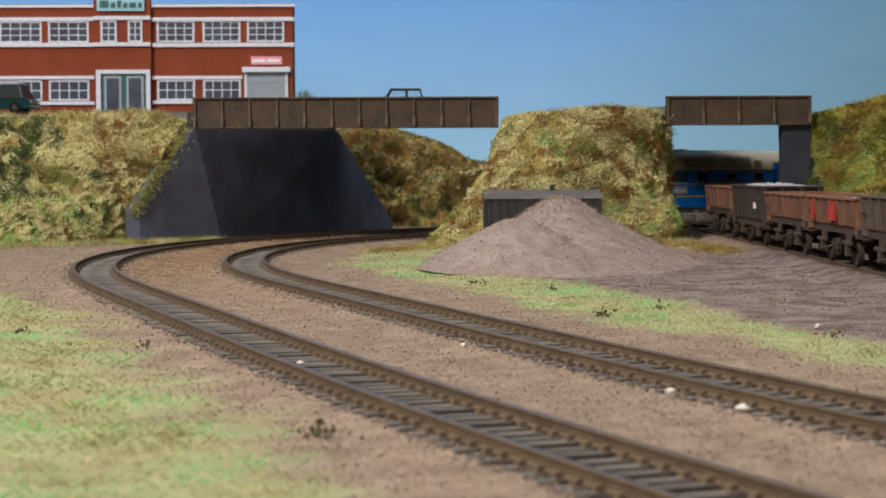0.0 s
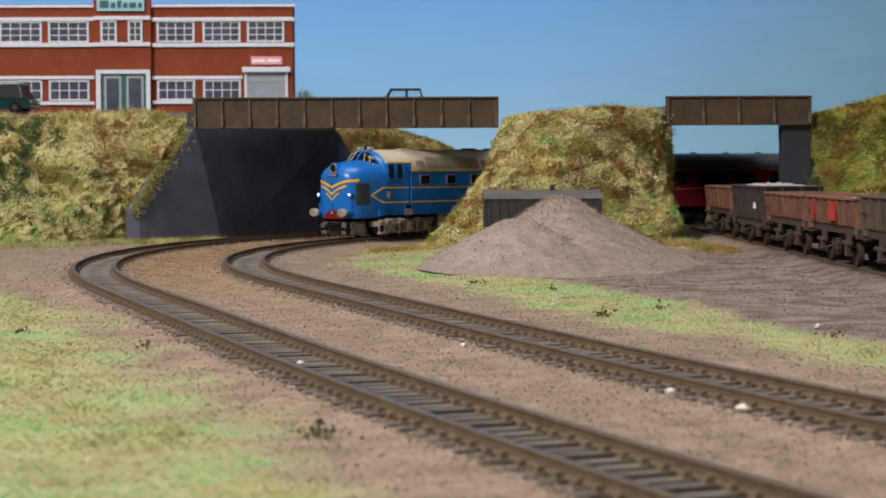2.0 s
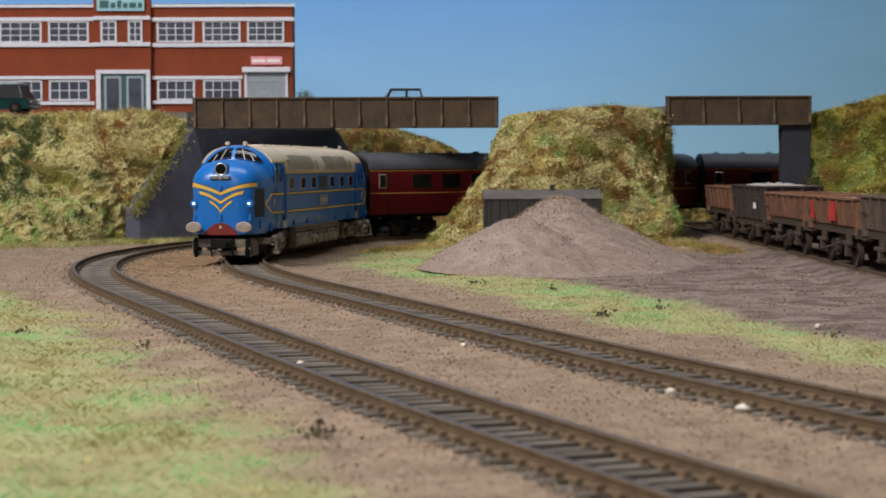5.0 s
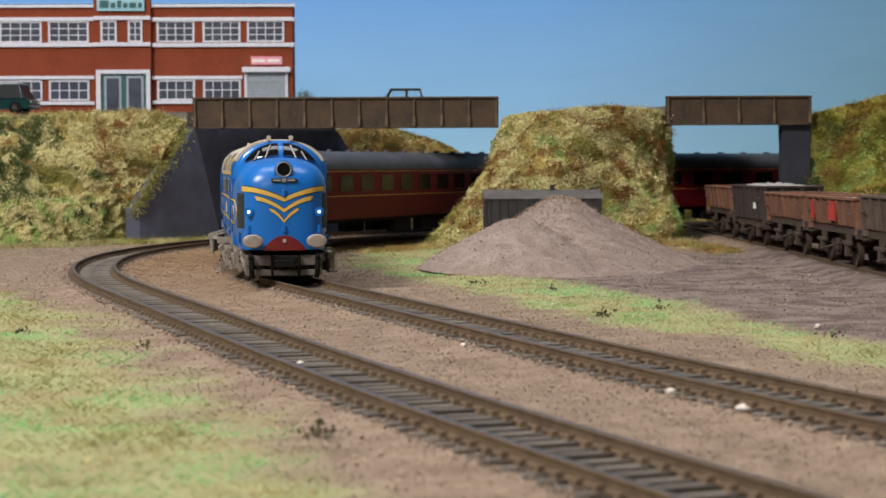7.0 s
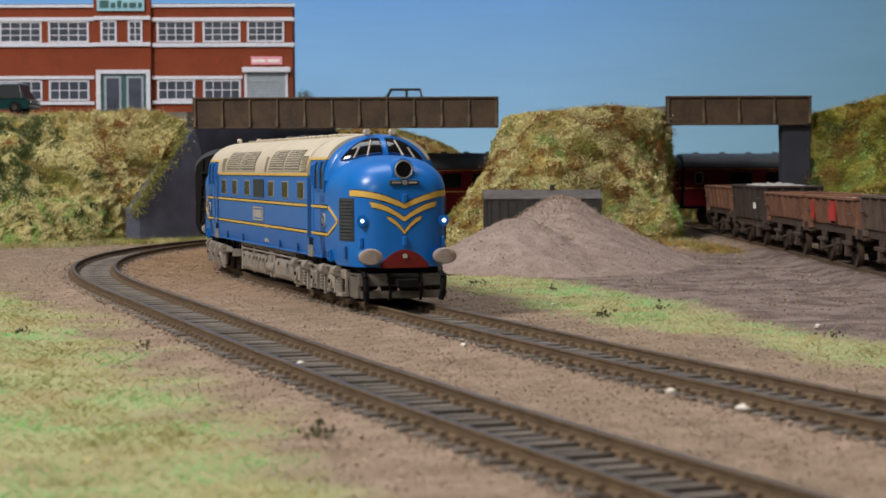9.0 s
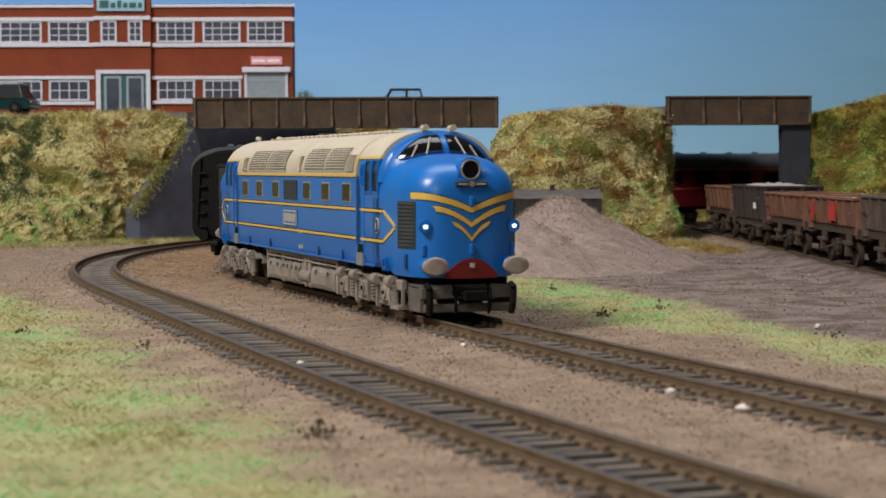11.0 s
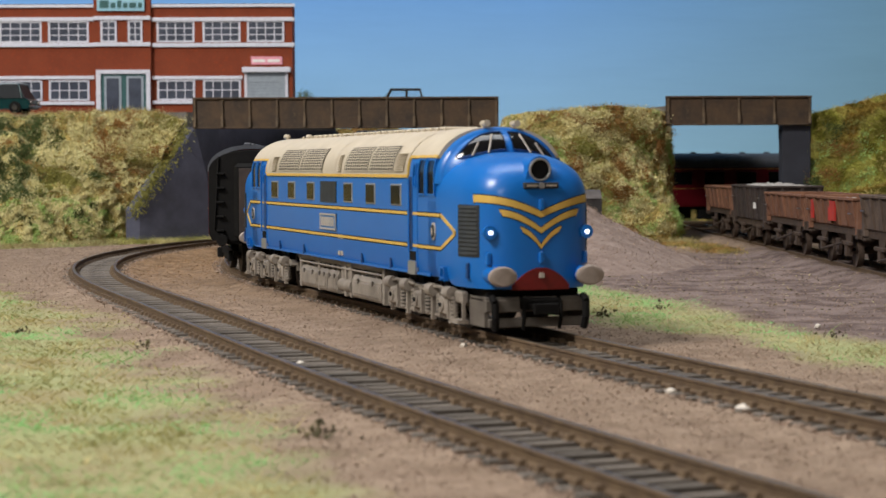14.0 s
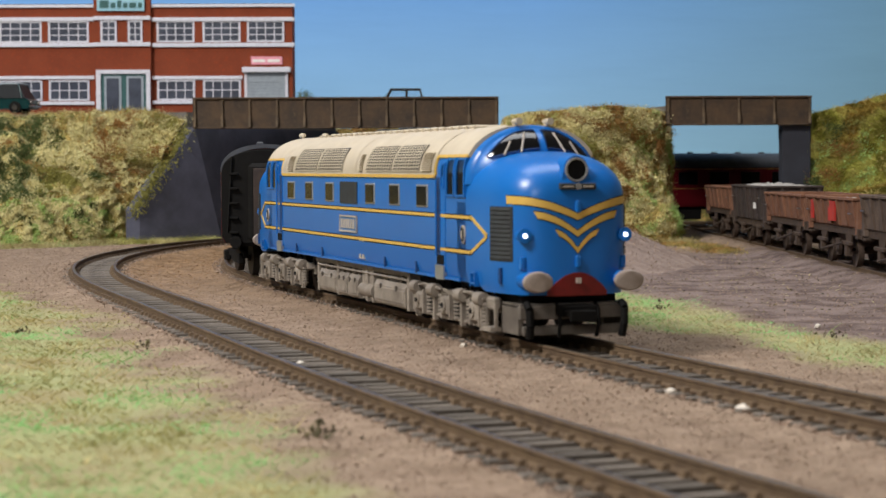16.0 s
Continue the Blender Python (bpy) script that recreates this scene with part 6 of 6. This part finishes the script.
# ---------------------------------------------------------------- the coaches


def coach(number, CL, CPIV):
    e = empty("passenger_coach", "maroon passenger coach with grey roof and black end", "railway coach", "coaches of the train")
    sec = arch(16.8, 40.0, 49.0, 2.3, 13.5, 22, inset=1.4)
    b = loft(bmesh.new(), [[(x, y * k, z) for y, z in sec] for x, k in ((-CL, 1), (CL, 1))])
    body = part("body", b, MAROON, e, "maroon steel body", smooth=True)
    top = [(y, z) for y, z in arch(17.0, 40.6, 50.6, 2.2, 13.5, 22) if z >= 40.6]
    roof = part("roof", loft(bmesh.new(), [[(x, y, z) for y, z in top] + [(x, y * 0.9, z - 1.5) for y, z in top[::-1]] for x in (-CL - 0.5, CL + 0.5)]), COACHROOF, e, "plain grey roof", smooth=True)
    for i in range(13):
        x = -CL + 12 + i * (2 * CL - 24) / 12
        part("roof_vent", BX(x - 1.8, x + 1.8, -3.6, -0.8, 50.2, 51.6, bevel=0.4), COACHROOF, roof)
    for sy in (-1, 1):
        y = sy * 16.8
        count = int((2 * CL - 40) // 25)
        for i in range(count):
            x = (i - (count - 1) / 2) * 25.0
            w = part("window", BX(x - 8.2, x + 8.2, y - 0.3, y + 0.2, 28.2, 38.2, bevel=0.2), MAROON, body, "large coach window")
            part("pane", BX(x - 7.6, x + 7.6, y - 0.3, y + 0.34, 28.8, 37.6), DARKGL, w)
        for x in (-CL + 10, CL - 10):
            w = part("window", BX(x - 3, x + 3, y - 0.3, y + 0.2, 29, 37.6, bevel=0.2), FRAME, body)
            part("pane", BX(x - 2.4, x + 2.4, y - 0.3, y + 0.34, 29.6, 37), DARKGL, w)
            part("door_gap", BX(x - 5, x - 4.6, y - 0.2, y + 0.1, 15, 39), BLACK, body)
        part("yellow_line", BX(-CL, CL, y - 0.15, y + 0.12, 26.0, 26.3), YELLOW, body, "thin yellow line")
        part("yellow_line", BX(-CL, CL, y - 0.15, y + 0.12, 39.4, 39.65), YELLOW, body, "thin yellow line")
    for sx in (-1, 1):
        x = sx * CL
        endw = part("end_wall", loft(bmesh.new(), [[(xx, yy * k, 13.5 + (z - 13.5) * k) for yy, z in sec] for xx, k in ((x + sx * 0.1, 0.995), (x + sx * 0.9, 0.98))]), BLACK, e, "black coach end with steps and gangway")
        gw = part("gangway", BX(*sorted((x + sx * 0.9, x + sx * 4.4)), -6.6, 6.6, 14, 43.5, bevel=1.4), BLACK, endw)
        part("gangway_door", BX(*sorted((x + sx * 4.4, x + sx * 4.9)), -4.6, 4.6, 15.5, 41.5, bevel=0.2), WDARK, gw)
        for sy in (-1, 1):
            for z in (17, 22.5, 28, 33.5, 39):
                part("end_step", BX(*sorted((x + sx * 0.9, x + sx * 2.4)), sy * 12 - 1.6, sy * 12 + 1.6, z, z + 0.9, bevel=0.2), BLACK, endw)
            part("handrail", rod(bmesh.new(), (x + sx * 1.4, sy * 14.4, 18), (x + sx * 1.4, sy * 12.6, 46), 0.35, 6), BLACK, endw)
            part("buffer", rod(bmesh.new(), (x, sy * 11.4, 14), (x + sx * 5, sy * 11.4, 14), 2.2, 12), BLACK, e)
    fr = bmesh.new()
    for sy in (-1, 1):
        box(fr, -CL, CL, sy * 12 - 0.8, sy * 12 + 0.8, 11.4, 13.5)
    box(fr, -CL, CL, -11.2, 11.2, 12.2, 13.5)
    uf = part("underframe", fr, BLACK, e, "black underframe")
    for x0, x1, sy in ((-40, -22, -1), (-12, 6, -1), (18, 40, -1), (-36, -14, 1), (0, 22, 1)):
        part("battery_box", BX(x0, x1, sy * 11 - 3, sy * 11 + 3, 4.6, 11.4, bevel=0.5), BLACK, uf)
    bogies = []
    for sx in (-1, 1):
        g = empty("bogie")
        g.parent = e
        g.location = (sx * CPIV * S, 0, 0)
        bm = bmesh.new()
        for sy in (-1, 1):
            prof = [(-22, 8.5), (-12, 9.6), (12, 9.6), (22, 8.5), (22, 6.8), (10, 6.4), (6, 4.4), (-6, 4.4), (-10, 6.4), (-22, 6.8)]
            loft(bm, [[(x, sy * 11.6, z) for x, z in prof], [(x, sy * 13.2, z) for x, z in prof]])
        box(bm, -3, 3, -11.6, 11.6, 6, 11)
        f = part("side_frame", bm, BLACK, g, "black bogie frame")
        ws = []
        for x in (-17, 17):
            for sy in (-1, 1):
                part("axle_box", BX(x - 2.2, x + 2.2, sy * 13.6 - 1.2, sy * 13.6 + 1.2, 4.4, 8.6, bevel=0.4), BLACK, f)
            wm = rod(bmesh.new(), (0, -11, 0), (0, 11, 0), 1.2, 8)
            for sy in (-1, 1):
                rod(wm, (0, sy * 7.2, 0), (0, sy * 9.8, 0), 6.6, 24)
            ws.append(part("wheelset", wm, WHEEL, g, "dark steel wheelset", at=(x, 0, 6.6)))
        bogies.append((sx, g, ws))
    return e, bogies


COACHES = [(294.5, 112.0, coach(0, 154.0, 112.0)), (588.0, 90.0, coach(1, 128.0, 90.0)), (854.0, 90.0, coach(2, 128.0, 90.0)), (1120.0, 90.0, coach(3, 128.0, 90.0))]


# ---------------------------------------------------------------- flock, grit and weeds on the ground
def loose_ground():
    rng = np.random.default_rng(11)

    def at(n, x0, x1, y0, y1):
        # thrown more densely near the viewer's end
        px, py = rng.uniform(x0, x1, n), y0 + (y1 - y0) * rng.uniform(0, 1, n) ** 1.4
        return px, py

    px, py = at(300000, -330, 240, 190, 1100)
    ok = abs(px) < py * 0.27 + 12
    px, py = px[ok], py[ok]
    da, db = near(px, py, CX, CY), near(px, py, BXX, BYY)
    grass, mud = masks(px, py)
    z = ground_height(px, py, da, db)
    lane = np.minimum(da, db)
    heap_zone = np.hypot((px - 54) / 66, (py - 840) / 84) < 1
    free = (lane > 11.5) & ~heap_zone
    g = free & (grass < 0.5) & (rng.uniform(size=len(px)) < np.where(mud > 0.5, 0.4, 0.75))
    between = (da + db < 74) & (py > 720 + rng.normal(size=len(px)) * 60)
    for pick, tone, material in ((g & ~between, "pinkish", STONE), (g & between, "rusty", BROWNGRIT)):
        p = np.stack([px, py, z + 0.1], -1)[pick]
        scatter("ballast_grit", "fine " + tone + " brown ballast grit", p, rng.uniform(0.2, 0.55, len(p)), material, 0.7, "gravel")
    g = (lane < 15) & (lane > 9.6)
    p = np.stack([px, py, z + 0.2], -1)[g]
    scatter("shoulder_grit", "ballast stones at the sleeper ends", p, rng.uniform(0.35, 0.8, len(p)), STONE, 0.8, "gravel")
    px, py = at(400000, -330, 240, 180, 1120)
    ok = abs(px) < py * 0.27 + 12
    px, py = px[ok], py[ok]
    grass, mud = masks(px, py)
    da, db = near(px, py, CX, CY), near(px, py, BXX, BYY)
    ok = (rng.uniform(size=len(px)) < grass ** 1.3) & (np.minimum(da, db) > 14)
    px, py, da, db = px[ok], py[ok], da[ok], db[ok]
    z = ground_height(px, py, da, db)
    p = np.stack([px, py, z], -1)
    pick = noise2(px, py, 20, 21) + rng.normal(size=len(px)) * 0.25
    a = pick > -0.08
    tuft = 0.7 + np.clip(noise2(px, py, 10, 31), 0, 1) * 2.2
    jitter = rng.normal(size=len(px)) * 0.12
    edge = np.interp(py, *GRASS_L) - px
    dusk = (edge < 34 + 20 * noise2(px, py, 30, 41)) & (edge > -20) & (noise2(px, py, 24, 42) + jitter > 0.02) & (py > 260)
    strip = (px > np.interp(py, *STRIP_IN) - 14) & (py < 1000)
    fresh = np.where(strip, noise2(px, py, 34, 43) + jitter + np.where(abs(py - 590) < 75, 0.3, 0) > 0.26, noise2(px, py, 42, 44) + jitter > 0.1) & ~dusk
    for pick, tone, material in ((a & ~dusk & ~fresh, "pale green", FLOCK), (fresh, "fresh green", FRESH), (dusk, "dark olive", DUSK)):
        blades("grass_flock", "short " + tone + " static grass flock", p[pick], (rng.uniform(0.8, 2.2, len(px)) * tuft)[pick], rng.uniform(0.25, 0.5, pick.sum()), material, 1.8)
    a = a | dusk | fresh
    blades("dry_grass_flock", "short straw coloured grass flock", p[~a], (rng.uniform(0.8, 2.0, len(px)) * tuft)[~a], rng.uniform(0.25, 0.5, (~a).sum()), STRAW, 1.8)


loose_ground()


def yard_litter():
    """Straw bits and dark crumbs trodden into the yard."""
    rng = np.random.default_rng(23)
    n = 1100
    px, py = rng.uniform(60, 215, n), rng.uniform(560, 1000, n)
    grass, mud = masks(px, py)
    ok = (mud > 0.6) & (np.hypot((px - 54) / 70, (py - 840) / 90) > 1.05)
    z = -3.9 + np.where(abs(px - 180) < 20, 2.0, 0)
    p = np.stack([px, py, z], -1)[ok]
    blades("straw_litter", "pale straw bits trodden into the yard", p, rng.uniform(0.6, 1.5, len(p)), rng.uniform(0.25, 0.5, len(p)), STRAW, 2.0, "litter")
    k = rng.integers(0, len(p), 700)
    q = p[k] + rng.normal(size=(700, 3)) * np.array([6, 6, 0.05])
    scatter("dark_litter", "dark crumbs trodden into the yard", q, rng.uniform(0.3, 0.9, 700), WEED, 0.5, "litter")


yard_litter()


def weeds():
    rng = np.random.default_rng(3)
    for x, y, n, r in ((-20.5, 305, 46, 2.0), (-117, 500, 20, 1.6), (-76, 455, 14, 1.2), (14, 705, 26, 2.4), (40, 668, 20, 1.6), (69, 575, 24, 1.8), (48, 545, 30, 1.6), (104, 480, 14, 1.6)):
        p = np.stack([rng.normal(x, r, n), rng.normal(y, r, n), -3.6 + np.abs(rng.normal(0, 0.8, n))], -1)
        scatter("weed", "small dark clump of foam weed on the ground", p, rng.uniform(0.4, 1.1, n), WEED, category="weed")


weeds()


def pebbles():
    """Single pale stones lying in and beside the tracks."""
    for x, y, r in ((-32.7, 411, 1.3), (-24.6, 376, 1.1), (45.2, 358, 1.3), (55.0, 330, 1.6), (5.1, 453, 1.2), (-49.3, 676, 1.3), (36, 590, 0.9), (105, 505, 1.0), (-2, 520, 0.8), (20, 425, 0.8)):
        bm = bmesh.new()
        bmesh.ops.create_icosphere(bm, subdivisions=1, radius=r)
        rnd = random.Random(int(x * 7 + y))
        for v in bm.verts:
            v.co = Vector((v.co.x * rnd.uniform(0.7, 1.2), v.co.y * rnd.uniform(0.7, 1.2), v.co.z * rnd.uniform(0.5, 0.9)))
        tagged(part("pebble", bm, PEBBLE, at=(x, y, -3.6 + r * 0.4)), "small pale stone lying on the ballast", "stone", "pale stones")


pebbles()


# ---------------------------------------------------------------- what moves
# side play in the bend: how far the engine's rear and the first coach's front sit to the inside, by the engine's run
PLAY_AT = (290, 330, 362, 388, 417, 451, 487, 525, 570, 640, 725)
ENGINE_PLAY = (0, 0.8, 1.6, 3.2, 4.2, 5.0, 6.0, 5.5, 4.5, 2.0, 0)
COACH_PLAY = (0, 3.0, 6.5, 8.5, 9.0, 9.0, 9.0, 9.0, 8.0, 5.0, 0)


def keys_of(vehicle, bogies, gap, pivot, wheel_r):
    rows, swing, spins = [], {b[0]: [] for b in bogies}, []
    steps = [i * 0.1 for i in range(161)]
    for t in steps:
        s = run_at(t) + gap
        x, y, a = ride(s, pivot)
        if gap < 300:
            play = float(np.interp(run_at(t), PLAY_AT, COACH_PLAY if gap else ENGINE_PLAY))
            x, y = x - math.sin(a) * play * 0.5, y + math.cos(a) * play * 0.5
            a += play / 308 if gap else -play / 266
        rows.append((t, pose(x * S, y * S, 0, 0, 0, math.degrees(a))))
        for sx in swing:
            sb = s - sx * pivot
            h = float(np.interp(sb, TRK_S, CT)) + math.pi
            d = (math.degrees(h - a) + 180) % 360 - 180
            tx, ty = on_line(sb)
            off = -(tx - x) * math.sin(a) + (ty - y) * math.cos(a)
            swing[sx].append((t, d, max(-4.0, min(4.0, off))))
        spins.append((t, math.degrees((run_at(0) - run_at(t)) / wheel_r)))
    walk(vehicle, rows[::2])
    for sx, b, wheels in bogies:
        bx = b.location.x
        walk(b, [(t, pose(bx, off * S, 0, 0, 0, d)) for t, d, off in swing[sx]][::4])
        for w in wheels:
            at = tuple(w.location)
            walk(w, [(t, pose(*at, 0, d, 0)) for t, d in spins])


def motions():
    keys_of(ENGINE, ENGINE_BOGIES, 0.0, PIV, 7.1)
    for gap, pivot, (c, b) in COACHES:
        keys_of(c, b, gap, pivot, 6.6)


motions()
